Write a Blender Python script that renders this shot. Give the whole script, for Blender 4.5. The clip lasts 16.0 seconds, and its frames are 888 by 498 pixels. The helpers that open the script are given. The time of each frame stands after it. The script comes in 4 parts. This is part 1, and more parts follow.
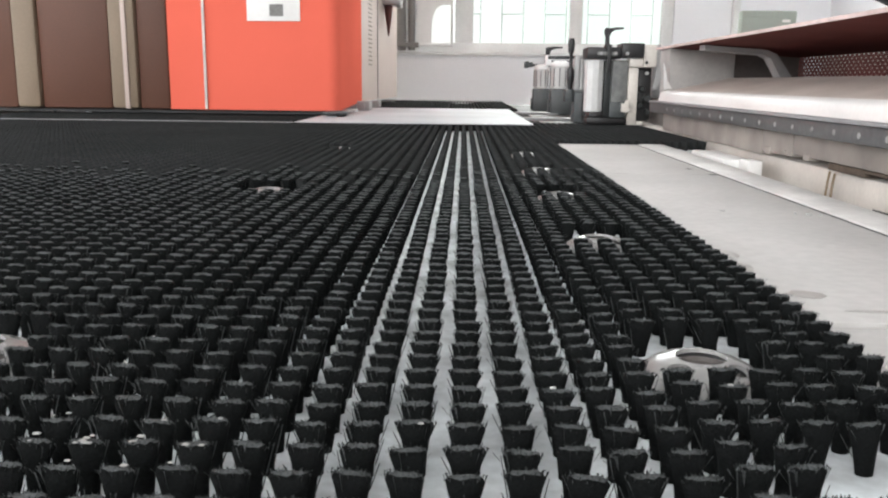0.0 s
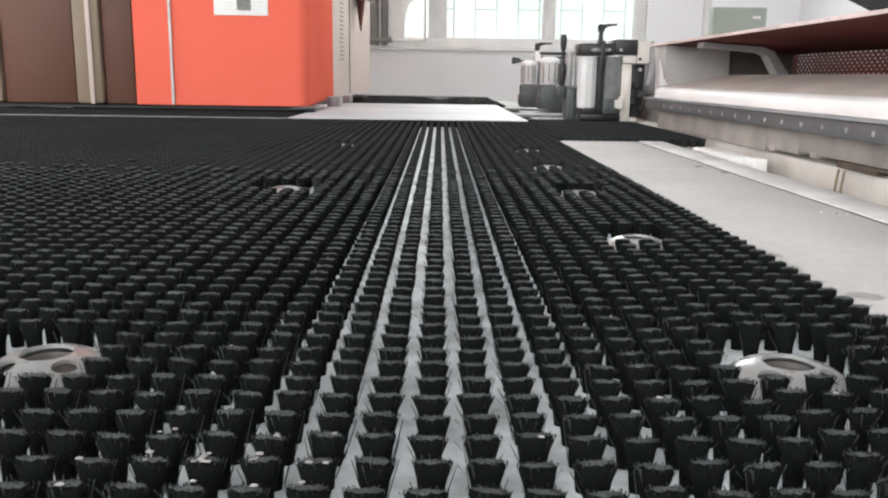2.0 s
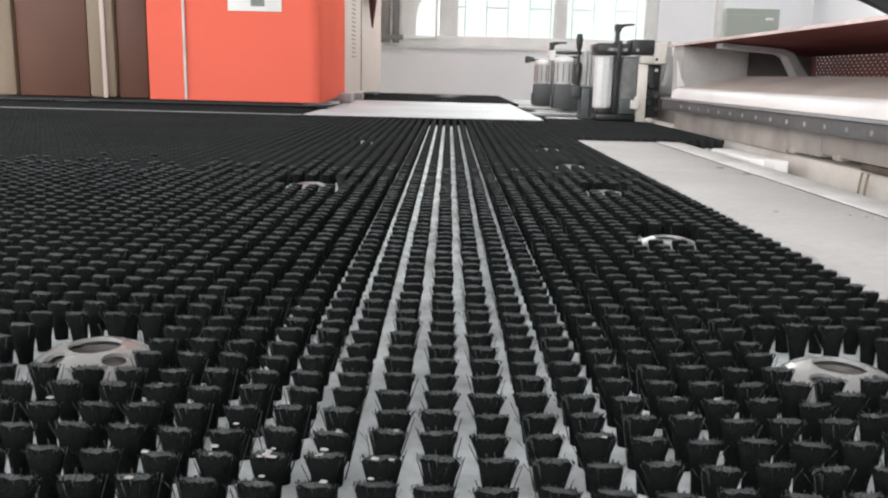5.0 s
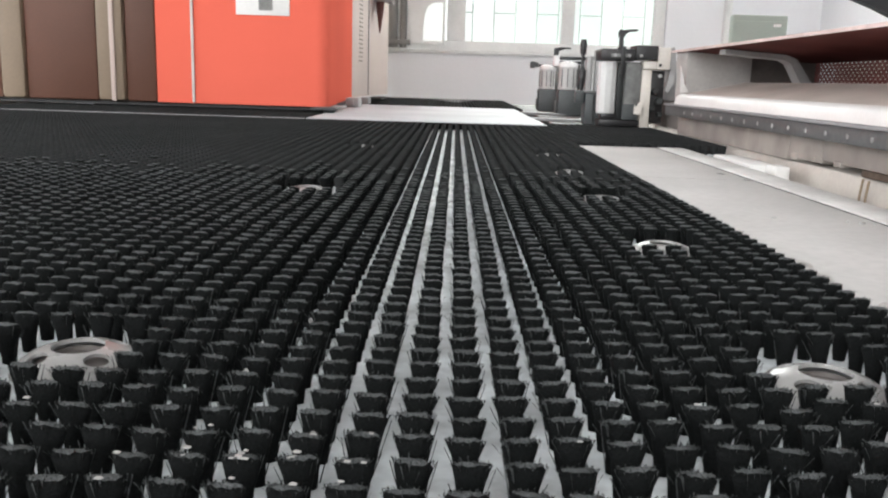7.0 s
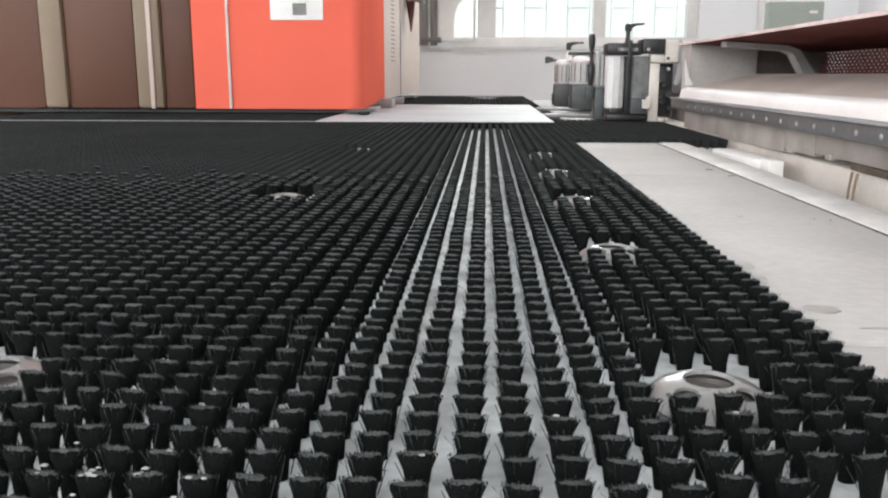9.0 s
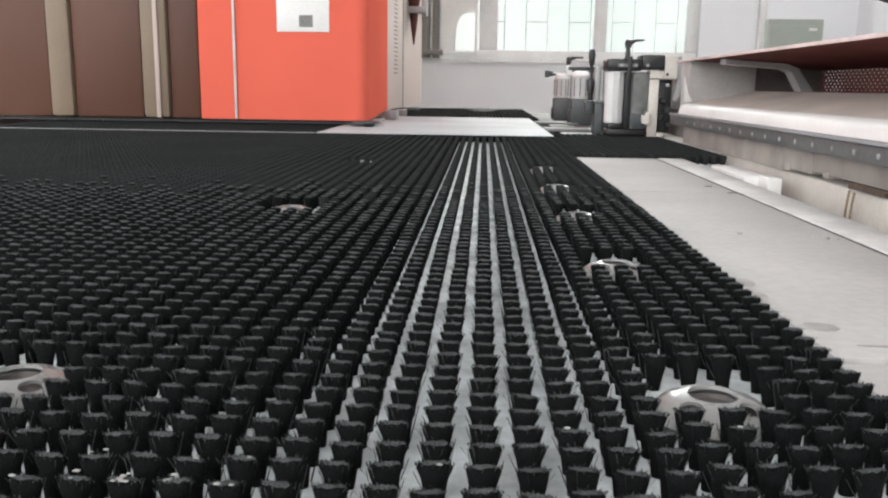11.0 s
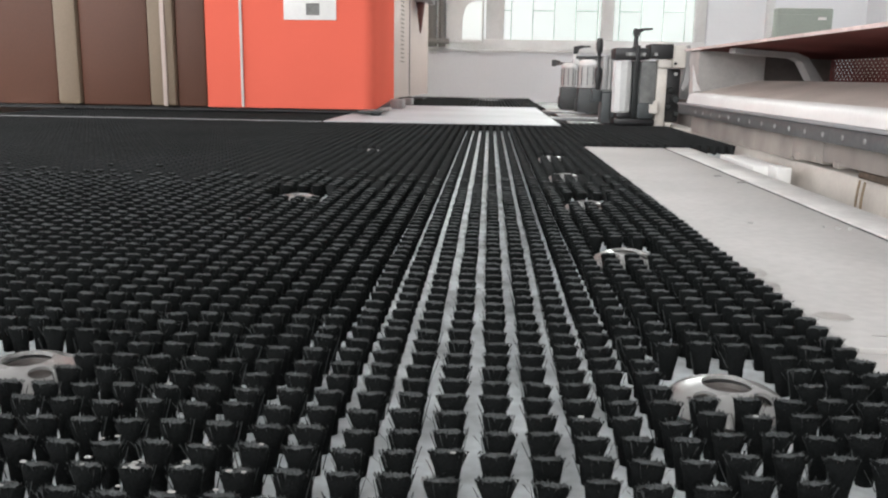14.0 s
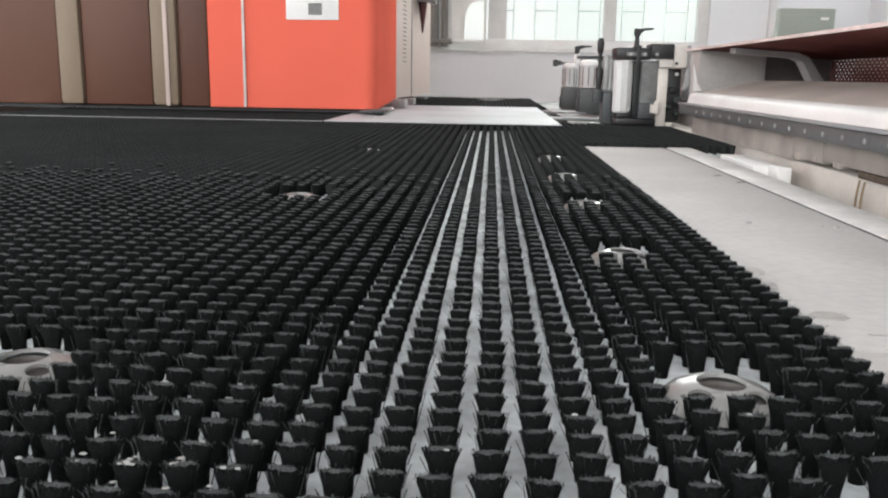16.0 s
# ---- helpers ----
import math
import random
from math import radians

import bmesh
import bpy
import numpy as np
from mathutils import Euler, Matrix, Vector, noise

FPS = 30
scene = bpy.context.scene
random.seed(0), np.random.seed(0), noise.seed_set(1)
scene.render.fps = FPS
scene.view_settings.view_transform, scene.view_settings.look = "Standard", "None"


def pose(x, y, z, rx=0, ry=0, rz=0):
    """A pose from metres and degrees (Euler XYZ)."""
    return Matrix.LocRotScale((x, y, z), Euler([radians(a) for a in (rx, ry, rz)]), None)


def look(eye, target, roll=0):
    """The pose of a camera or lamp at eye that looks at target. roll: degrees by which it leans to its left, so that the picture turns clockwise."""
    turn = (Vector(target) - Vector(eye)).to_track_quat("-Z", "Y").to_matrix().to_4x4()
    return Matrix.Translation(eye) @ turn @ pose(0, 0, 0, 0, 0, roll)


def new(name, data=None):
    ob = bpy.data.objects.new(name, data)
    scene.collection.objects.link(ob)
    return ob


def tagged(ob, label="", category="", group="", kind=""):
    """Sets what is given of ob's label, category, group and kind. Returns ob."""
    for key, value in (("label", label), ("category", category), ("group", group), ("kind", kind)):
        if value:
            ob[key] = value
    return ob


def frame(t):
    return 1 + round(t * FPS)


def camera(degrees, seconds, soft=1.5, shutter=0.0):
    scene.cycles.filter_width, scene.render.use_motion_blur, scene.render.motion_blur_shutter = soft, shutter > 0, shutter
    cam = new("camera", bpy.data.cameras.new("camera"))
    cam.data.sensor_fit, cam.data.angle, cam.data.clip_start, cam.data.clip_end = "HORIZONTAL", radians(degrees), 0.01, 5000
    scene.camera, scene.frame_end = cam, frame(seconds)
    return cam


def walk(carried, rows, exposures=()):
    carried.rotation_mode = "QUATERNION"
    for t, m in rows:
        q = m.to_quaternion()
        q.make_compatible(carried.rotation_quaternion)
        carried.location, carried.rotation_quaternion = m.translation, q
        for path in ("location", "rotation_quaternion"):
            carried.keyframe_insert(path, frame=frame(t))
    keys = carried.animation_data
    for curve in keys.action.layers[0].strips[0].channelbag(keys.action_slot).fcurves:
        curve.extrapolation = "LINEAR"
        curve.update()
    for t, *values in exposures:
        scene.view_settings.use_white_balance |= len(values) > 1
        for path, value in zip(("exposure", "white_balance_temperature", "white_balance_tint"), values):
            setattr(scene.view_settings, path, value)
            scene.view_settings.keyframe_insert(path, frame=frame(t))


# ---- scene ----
cam = camera(56.0, 16.0, soft=2.15)
# the camera is held by hand over the table: seconds, eye, target, roll
PATH = [
    (0, (0.0009, 0.0571, 1.0060), (-0.0396, 2.0177, 0.6129), 0.64),
    (0.5, (0.0018, 0.0591, 1.0076), (-0.0218, 2.0196, 0.6130), 0.61),
    (1, (0.0093, 0.0611, 1.0072), (-0.0029, 2.0194, 0.6010), 0.59),
    (1.5, (0.0124, 0.0628, 1.0070), (0.0153, 2.0213, 0.6017), 0.75),
    (2, (0.0210, 0.0645, 1.0083), (0.0355, 2.0232, 0.6042), 0.79),
    (2.5, (0.0202, 0.0640, 1.0080), (0.0287, 2.0219, 0.5998), 0.86),
    (3, (0.0194, 0.0643, 1.0083), (0.0258, 2.0224, 0.6015), 1.05),
    (3.5, (0.0179, 0.0649, 1.0074), (0.0237, 2.0227, 0.5989), 1.11),
    (4, (0.0145, 0.0644, 1.0076), (0.0197, 2.0223, 0.5997), 1.24),
    (6.5, (0.0085, 0.0682, 1.0068), (0.0003, 2.0260, 0.5982), 1.65),
    (7, (0.0096, 0.0667, 1.0067), (-0.0057, 2.0268, 0.6094), 1.76),
    (7.5, (-0.0004, 0.0635, 1.0072), (-0.0392, 2.0268, 0.6280), 2.23),
    (8, (0.0006, 0.0616, 1.0081), (-0.0552, 2.0241, 0.6267), 1.98),
    (8.5, (0.0007, 0.0609, 1.0130), (-0.0730, 2.0187, 0.6110), 0.69),
    (9, (-0.0010, 0.0593, 1.0182), (-0.0965, 2.0147, 0.6092), 0.08),
    (11.5, (-0.0240, 0.0473, 1.0226), (-0.1102, 2.0090, 0.6428), 0.86),
    (12, (-0.0264, 0.0473, 1.0225), (-0.1157, 2.0089, 0.6428), 0.73),
    (12.5, (-0.0261, 0.0502, 1.0218), (-0.1176, 2.0097, 0.6320), 0.69),
    (13, (-0.0274, 0.0514, 1.0220), (-0.1296, 2.0090, 0.6250), 0.80),
    (13.5, (-0.0265, 0.0526, 1.0195), (-0.1277, 2.0093, 0.6184), 1.11),
    (14, (-0.0236, 0.0508, 1.0209), (-0.1228, 2.0064, 0.6137), 0.91),
    (14.5, (-0.0241, 0.0496, 1.0202), (-0.1264, 2.0056, 0.6154), 1.16),
    (15, (-0.0260, 0.0488, 1.0209), (-0.1282, 2.0037, 0.6115), 0.89),
    (15.5, (-0.0246, 0.0485, 1.0218), (-0.1280, 2.0036, 0.6136), 0.86),
    (16, (-0.0246, 0.0498, 1.0205), (-0.1280, 2.0052, 0.6132), 0.94),
]
# sideways travel of the moving table: seconds, metres
TRAVEL = [
    (0, 0.0036), (0.5, 0.0180), (1, 0.0348), (1.5, 0.0518), (2, 0.0680),
    (2.5, 0.0730), (3, 0.0765), (3.5, 0.0756), (4, 0.0750), (6.5, 0.0730),
    (7, 0.0654), (7.5, 0.0439), (8, 0.0283), (8.5, 0.0119), (9, -0.0053),
    (11.5, -0.0171), (12, -0.0188), (12.5, -0.0235), (13, -0.0233), (13.5, -0.0232),
    (14, -0.0179), (14.5, -0.0224), (15, -0.0230), (15.5, -0.0226), (16, -0.0216),
]
walk(cam, [(t, look(eye, target, roll)) for t, eye, target, roll in PATH], exposures=[(0, -0.24), (9, -0.24), (11.5, -0.36), (16, -0.36)])

# ---- light ----
world = bpy.data.worlds.new("world")
scene.world = world
world.use_nodes = True
wn = world.node_tree.nodes
sky = wn.new("ShaderNodeTexSky")
sky.sky_type, sky.sun_disc = "NISHITA", False
sky.sun_elevation, sky.sun_rotation = radians(50), radians(150)
wn["Background"].inputs["Strength"].default_value = 0.12
world.node_tree.links.new(sky.outputs["Color"], wn["Background"].inputs["Color"])

sun = new("sun", bpy.data.lights.new("sun", "SUN"))
sun.data.energy, sun.data.angle, sun.data.color = 1.0, radians(12), (1.0, 0.96, 0.9)
sun.matrix_basis = look((0, -6, 9), (0, 0, 0))


def opening_light(name, eye, target, w, h, watts, colour):
    """An area lamp in a wall opening, in place of daylight."""
    lamp = new(name, bpy.data.lights.new(name, "AREA"))
    lamp.data.shape, lamp.data.size, lamp.data.size_y = "RECTANGLE", w, h
    lamp.data.energy, lamp.data.color = watts, colour
    lamp.matrix_basis = look(eye, target)
    return lamp


# west and south: added out of view to light the whole hall
opening_light("added_light_west", (-5.02, 0.6, 2.1), (0.0, 0.6, 1.8), 5.0, 2.4, 200, (0.97, 0.98, 1.0))
opening_light("added_light_south", (-2.52, -4.02, 2.7), (-2.52, 0.0, 2.2), 4.7, 2.2, 365, (1.0, 0.98, 0.96))
opening_light("daylight_north", (0.2, 5.72, 2.28), (0.2, 0.0, 1.2), 2.2, 0.85, 110, (0.97, 1.0, 0.98))


# ---- materials ----
def material(name, colour, rough=0.6, metal=0.0, vary=0.15, grain=60.0, stain=3.0, stains=0.15, bump=0.08, coat=0.0, space="Object"):
    """A surface with fine grain and broad stains at real-world size."""
    m = bpy.data.materials.new(name)
    m.use_nodes = True
    n, l = m.node_tree.nodes, m.node_tree.links
    b = n["Principled BSDF"]
    b.inputs["Roughness"].default_value, b.inputs["Metallic"].default_value = rough, metal
    b.inputs["Coat Weight"].default_value = coat
    co = n.new("ShaderNodeTexCoord")
    fine, broad = n.new("ShaderNodeTexNoise"), n.new("ShaderNodeTexNoise")
    fine.inputs["Scale"].default_value, fine.inputs["Detail"].default_value = grain, 4
    broad.inputs["Scale"].default_value, broad.inputs["Detail"].default_value = stain, 5
    for t in (fine, broad):
        l.new(co.outputs[space], t.inputs["Vector"])
    mr1, mr2 = n.new("ShaderNodeMapRange"), n.new("ShaderNodeMapRange")
    mr1.inputs["From Min"].default_value, mr1.inputs["From Max"].default_value = 0.3, 0.7
    mr1.inputs["To Min"].default_value, mr1.inputs["To Max"].default_value = 1 - vary, 1 + vary
    mr2.inputs["From Min"].default_value, mr2.inputs["From Max"].default_value = 0.35, 0.7
    mr2.inputs["To Min"].default_value, mr2.inputs["To Max"].default_value = 1.0, 1 - stains
    l.new(fine.outputs["Fac"], mr1.inputs["Value"])
    l.new(broad.outputs["Fac"], mr2.inputs["Value"])
    mul = n.new("ShaderNodeMath")
    mul.operation = "MULTIPLY"
    l.new(mr1.outputs[0], mul.inputs[0])
    l.new(mr2.outputs[0], mul.inputs[1])
    mix = n.new("ShaderNodeVectorMath")
    mix.operation = "SCALE"
    mix.inputs[0].default_value = colour
    l.new(mul.outputs[0], mix.inputs["Scale"])
    l.new(mix.outputs[0], b.inputs["Base Color"])
    rr = n.new("ShaderNodeMapRange")
    rr.inputs["To Min"].default_value, rr.inputs["To Max"].default_value = max(rough - 0.1, 0.03), min(rough + 0.12, 1)
    l.new(broad.outputs["Fac"], rr.inputs["Value"])
    l.new(rr.outputs[0], b.inputs["Roughness"])
    if bump:
        bp = n.new("ShaderNodeBump")
        bp.inputs["Strength"].default_value, bp.inputs["Distance"].default_value = bump, 0.002
        l.new(fine.outputs["Fac"], bp.inputs["Height"])
        l.new(bp.outputs["Normal"], b.inputs["Normal"])
    return m


def glow(name, colours, strength, scale):
    """Bright hazy daylight beyond the window: leaves and sky, far out of focus."""
    m = bpy.data.materials.new(name)
    m.use_nodes = True
    n, l = m.node_tree.nodes, m.node_tree.links
    n.remove(n["Principled BSDF"])
    e, co, no, ra = n.new("ShaderNodeEmission"), n.new("ShaderNodeTexCoord"), n.new("ShaderNodeTexNoise"), n.new("ShaderNodeValToRGB")
    no.inputs["Scale"].default_value, no.inputs["Detail"].default_value = scale, 3
    ra.color_ramp.elements[0].position, ra.color_ramp.elements[1].position = 0.38, 0.6
    ra.color_ramp.elements[0].color, ra.color_ramp.elements[1].color = (*colours[0], 1), (*colours[1], 1)
    l.new(co.outputs["Object"], no.inputs["Vector"])
    l.new(no.outputs["Fac"], ra.inputs["Fac"])
    l.new(ra.outputs["Color"], e.inputs["Color"])
    e.inputs["Strength"].default_value = strength
    l.new(e.outputs[0], n["Material Output"].inputs["Surface"])
    return m


def glass_material(name):
    m = bpy.data.materials.new(name)
    m.use_nodes = True
    b = m.node_tree.nodes["Principled BSDF"]
    b.inputs["Base Color"].default_value = (0.93, 0.97, 0.95, 1)
    b.inputs["Roughness"].default_value, b.inputs["Transmission Weight"].default_value, b.inputs["IOR"].default_value = 0.02, 1.0, 1.45
    return m


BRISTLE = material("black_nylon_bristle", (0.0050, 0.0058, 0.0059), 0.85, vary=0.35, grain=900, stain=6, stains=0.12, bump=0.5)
# paler tips: the light caught on the crowns is put into the colour
LIT_TIPS = material("lit_bristle_tips", (0.062, 0.068, 0.069), 0.6, vary=0.6, grain=1400, stain=12, stains=0.2, bump=0.6)
BRISTLE.node_tree.nodes["Principled BSDF"].inputs["Specular IOR Level"].default_value = 0.1
LIT_TIPS.node_tree.nodes["Principled BSDF"].inputs["Specular IOR Level"].default_value = 0.4
# far bundles: a lighter black that holds the light on their tips
FAR_LIT = material("far_lit_bristle", (0.022, 0.0232, 0.0233), 0.85, vary=0.35, grain=900, stain=6, stains=0.12, bump=0.3)
FAR_LIT.node_tree.nodes["Principled BSDF"].inputs["Specular IOR Level"].default_value = 0.1
BASE = material("grey_brush_strip", (0.72, 0.77, 0.785), 0.5, vary=0.12, grain=180, stain=32, stains=0.55, bump=0.15)
DOME = material("grey_cast_dome", (0.27, 0.268, 0.262), 0.27, vary=0.06, grain=220, stain=30, stains=0.18, bump=0.05)
# socket colour carries the shade inside the dome
SOCKET_SHADE = material("shaded_socket", (0.09, 0.08, 0.075), 0.6, vary=0.2, grain=150, stain=20)
PLATE = material("worn_table_plate", (0.465, 0.455, 0.44), 0.75, vary=0.05, grain=120, stain=6, stains=0.12, bump=0.05)
PLATE.node_tree.nodes["Principled BSDF"].inputs["Specular IOR Level"].default_value = 0.2
PLATE_EDGE = material("pale_edge_strip", (0.62, 0.61, 0.59), 0.6, vary=0.06, grain=120, stain=14, stains=0.3)
STAIN = material("oil_stain", (0.37, 0.355, 0.335), 0.35, vary=0.1, grain=140, stain=30, stains=0.3)
LOUVRE = material("shaded_louvre_slot", (0.22, 0.19, 0.15), 0.7)
SEAM = material("dark_seam", (0.05, 0.05, 0.05), 0.8)
SHEET = material("galvanised_sheet", (0.43, 0.452, 0.47), 0.55, 0.08, vary=0.04, grain=40, stain=3, stains=0.2, bump=0.02)
SHEET.node_tree.nodes["Principled BSDF"].inputs["Specular IOR Level"].default_value = 0.12
RED = material("red_machine_paint", (0.75, 0.148, 0.10), 0.6, vary=0.03, grain=400, stain=1.2, stains=0.1, bump=0.03)
RED.node_tree.nodes["Principled BSDF"].inputs["Specular IOR Level"].default_value = 0.0
# cover red, with the shade below the roof put into its colour
RED_SHADED = material("shade_darkened_cover_red", (0.15, 0.036, 0.031), 0.65, vary=0.06, grain=200, stain=4, stains=0.3)
RED_SHADED.node_tree.nodes["Principled BSDF"].inputs["Specular IOR Level"].default_value = 0.1
SCREEN = material("red_screen_paint", (0.17, 0.03, 0.027), 0.6, vary=0.06, grain=200, stain=4, stains=0.25)
BROWN = material("brown_machine_panel", (0.105, 0.04, 0.022), 0.5, vary=0.06, grain=150, stain=1.4, stains=0.25)
BEIGE = material("beige_machine_paint", (0.55, 0.445, 0.40), 0.5, vary=0.04, grain=300, stain=2, stains=0.15, bump=0.04)
OLIVE = material("olive_beige_paint", (0.24, 0.18, 0.125), 0.5, vary=0.05, grain=200, stain=2, stains=0.2)
CREAM = material("cream_machine_paint", (0.66, 0.62, 0.565), 0.5, vary=0.05, grain=160, stain=12, stains=0.25, bump=0.05)
CASTING = material("stained_cream_casting", (0.40, 0.36, 0.325), 0.6, vary=0.05, grain=40, stain=11, stains=0.38, bump=0.05)
INNER = material("grey_inner_paint", (0.44, 0.425, 0.405), 0.55, vary=0.06, grain=140, stain=9, stains=0.25)
FRAME_GREY = material("grey_bracket_paint", (0.38, 0.375, 0.37), 0.5, vary=0.05, grain=140, stain=8, stains=0.2)
RECESS_DARK = material("dark_recess_fill", (0.15, 0.13, 0.12), 0.65, vary=0.1, grain=90, stain=7, stains=0.35)
GUARD_TOP = material("warm_beige_guard", (0.57, 0.50, 0.45), 0.5, vary=0.05, grain=150, stain=7, stains=0.22)
WHITE = material("white_guard_paint", (0.68, 0.665, 0.65), 0.4, vary=0.03, grain=140, stain=6, stains=0.15)
STEEL = material("ground_steel", (0.42, 0.42, 0.42), 0.35, 0.8, vary=0.1, grain=200, stain=10, stains=0.2)
RAIL = material("dark_guide_rail", (0.10, 0.105, 0.106), 0.5, 0.0, vary=0.15, grain=120, stain=9, stains=0.3)
BLACK = material("black_plastic", (0.013, 0.013, 0.014), 0.42, vary=0.15, grain=150, stain=10)
DARK_GREY = material("dark_grey_clamp_body", (0.04, 0.044, 0.045), 0.45, vary=0.12, grain=120, stain=12, stains=0.3)
SLIDE = material("grey_slide_bar", (0.26, 0.26, 0.265), 0.6, vary=0.08, grain=90, stain=9, stains=0.25)
TABLE_STEEL = material("dull_table_steel", (0.10, 0.10, 0.10), 0.6, 0.1, vary=0.12, grain=90, stain=9, stains=0.3)
GREY = material("grey_clamp_body", (0.032, 0.036, 0.036), 0.45, 0.2, vary=0.1, grain=120, stain=12, stains=0.3)
ALU = material("bright_aluminium_cylinder", (0.60, 0.60, 0.59), 0.42, 0.0, vary=0.05, grain=100, stain=14, stains=0.15)
SCREW = material("dull_screw_head", (0.40, 0.40, 0.39), 0.5, 0.1, vary=0.15, grain=200, stain=5, stains=0.4)
WALL = material("white_wall_paint", (0.86, 0.87, 0.895), 0.8, vary=0.012, grain=60, stain=1.3, stains=0.06, bump=0.0)
CEIL = material("white_ceiling_paint", (0.78, 0.78, 0.78), 0.85, vary=0.03, grain=40, stain=1.0, stains=0.08)
FLOOR = material("grey_concrete_floor", (0.30, 0.29, 0.27), 0.6, vary=0.12, grain=30, stain=0.9, stains=0.3)
PIPE = material("grey_conduit_paint", (0.20, 0.19, 0.18), 0.55, vary=0.08, grain=90, stain=4, stains=0.2)
FRAME = material("white_window_frame", (0.84, 0.84, 0.83), 0.45, vary=0.04, grain=120, stain=5, stains=0.15)
GRILLE = material("pale_window_bars", (0.80, 0.83, 0.81), 0.5, vary=0.08, grain=90, stain=4, stains=0.2)
GREEN = material("grey_green_cabinet_paint", (0.33, 0.37, 0.325), 0.5, vary=0.05, grain=120, stain=3, stains=0.15)
GRASS = material("grass_green", (0.07, 0.11, 0.045), 0.9, vary=0.3, grain=8, stain=0.3, stains=0.4)
CLAMP_GREY = material("dusty_grey_clamp_paint", (0.20, 0.205, 0.198), 0.5, 0.1, vary=0.12, grain=90, stain=28, stains=0.45)
CLAMP_BLOCK = material("slate_clamp_block", (0.062, 0.07, 0.072), 0.5, vary=0.1, grain=120, stain=16, stains=0.3)
LUG_AND_GAP = material("rusty_lug_and_gap_shade", (0.105, 0.078, 0.058), 0.75, vary=0.2, grain=140, stain=30, stains=0.4, bump=0.2)
FILM = material("white_window_film", (0.80, 0.80, 0.79), 0.7, vary=0.03, grain=40, stain=5, stains=0.12, bump=0.0)
BROWN_CABLE = material("brown_cable", (0.20, 0.145, 0.085), 0.55, vary=0.15, grain=90, stain=20)
PAPER = material("white_label", (0.82, 0.81, 0.79), 0.55, vary=0.03, grain=90, stain=6, stains=0.08)
LIP = material("worn_pink_edge", (0.72, 0.58, 0.55), 0.55, vary=0.12, grain=60, stain=8, stains=0.3)
PRINT = material("grey_print", (0.20, 0.20, 0.19), 0.6, vary=0.4, grain=180, stain=30, stains=0.3)
WEDGE = material("dark_wood_red", (0.10, 0.022, 0.016), 0.5, vary=0.2, grain=60, stain=9)
CHIP = material("bright_metal_chip", (0.40, 0.40, 0.385), 0.5, 0.1, vary=0.1, grain=300, stain=40)
GLASS = glass_material("window_glass")
FROSTED = glass_material("frosted_glass")
FROSTED.node_tree.nodes["Principled BSDF"].inputs["Roughness"].default_value = 0.45
FROSTED.node_tree.nodes["Principled BSDF"].inputs["Base Color"].default_value = (1.0, 1.0, 0.99, 1)
OUTSIDE = glow("bright_garden", ((0.94, 0.985, 0.962), (1.0, 1.0, 0.998)), 1.35, 0.5)


# ---- mesh helpers ----
def box(bm, x0, x1, y0, y1, z0, z1, bevel=0.0, seg=2):
    r = bmesh.ops.create_cube(bm, size=1)
    bmesh.ops.transform(bm, matrix=Matrix.Translation(((x0 + x1) / 2, (y0 + y1) / 2, (z0 + z1) / 2)) @ Matrix.Diagonal((x1 - x0, y1 - y0, z1 - z0, 1)), verts=r["verts"])
    if bevel:
        edges = list({e for v in r["verts"] for e in v.link_edges})
        bmesh.ops.bevel(bm, geom=edges, offset=bevel, segments=seg, affect="EDGES", profile=0.5)


def lathe(bm, rings, sides=24, at=(0, 0, 0), turn=None):
    """A turned body from (radius, height) rings, closed at both ends where the radius is above zero."""
    m = Matrix.Translation(at) @ (turn or Matrix.Identity(4))
    loops = [[bm.verts.new(m @ Vector((r * math.cos(2 * math.pi * i / sides), r * math.sin(2 * math.pi * i / sides), z))) for i in range(sides)] for r, z in rings]
    for a, b in zip(loops, loops[1:]):
        for i in range(sides):
            bm.faces.new((a[i], a[(i + 1) % sides], b[(i + 1) % sides], b[i]))
    bm.faces.new(loops[0][::-1])
    bm.faces.new(loops[-1])


def prism(bm, outline, axis, a, b):
    """A closed outline drawn out along an axis: 'y' takes (x, z) points, 'z' takes (x, y), 'x' takes (y, z)."""
    def place(p, d):
        return {"y": (p[0], d, p[1]), "z": (p[0], p[1], d), "x": (d, p[0], p[1])}[axis]
    lo, hi = [bm.verts.new(place(p, a)) for p in outline], [bm.verts.new(place(p, b)) for p in outline]
    n = len(outline)
    for i in range(n):
        bm.faces.new((lo[i], lo[(i + 1) % n], hi[(i + 1) % n], hi[i]))
    bm.faces.new(lo[::-1])
    bm.faces.new(hi)
    bmesh.ops.recalc_face_normals(bm, faces=bm.faces[:])


def tube(bm, points, r, sides=8):
    """A round bar or cable along points."""
    pts = [Vector(p) for p in points]
    loops = []
    for i, p in enumerate(pts):
        d = (pts[min(i + 1, len(pts) - 1)] - pts[max(i - 1, 0)]).normalized()
        u = d.orthogonal().normalized() if i == 0 else (u - d * u.dot(d)).normalized()
        v = d.cross(u)
        loops.append([bm.verts.new(p + r * (math.cos(2 * math.pi * k / sides) * u + math.sin(2 * math.pi * k / sides) * v)) for k in range(sides)])
    for a, b in zip(loops, loops[1:]):
        for k in range(sides):
            bm.faces.new((a[k], a[(k + 1) % sides], b[(k + 1) % sides], b[k]))
    bm.faces.new(loops[0][::-1])
    bm.faces.new(loops[-1])


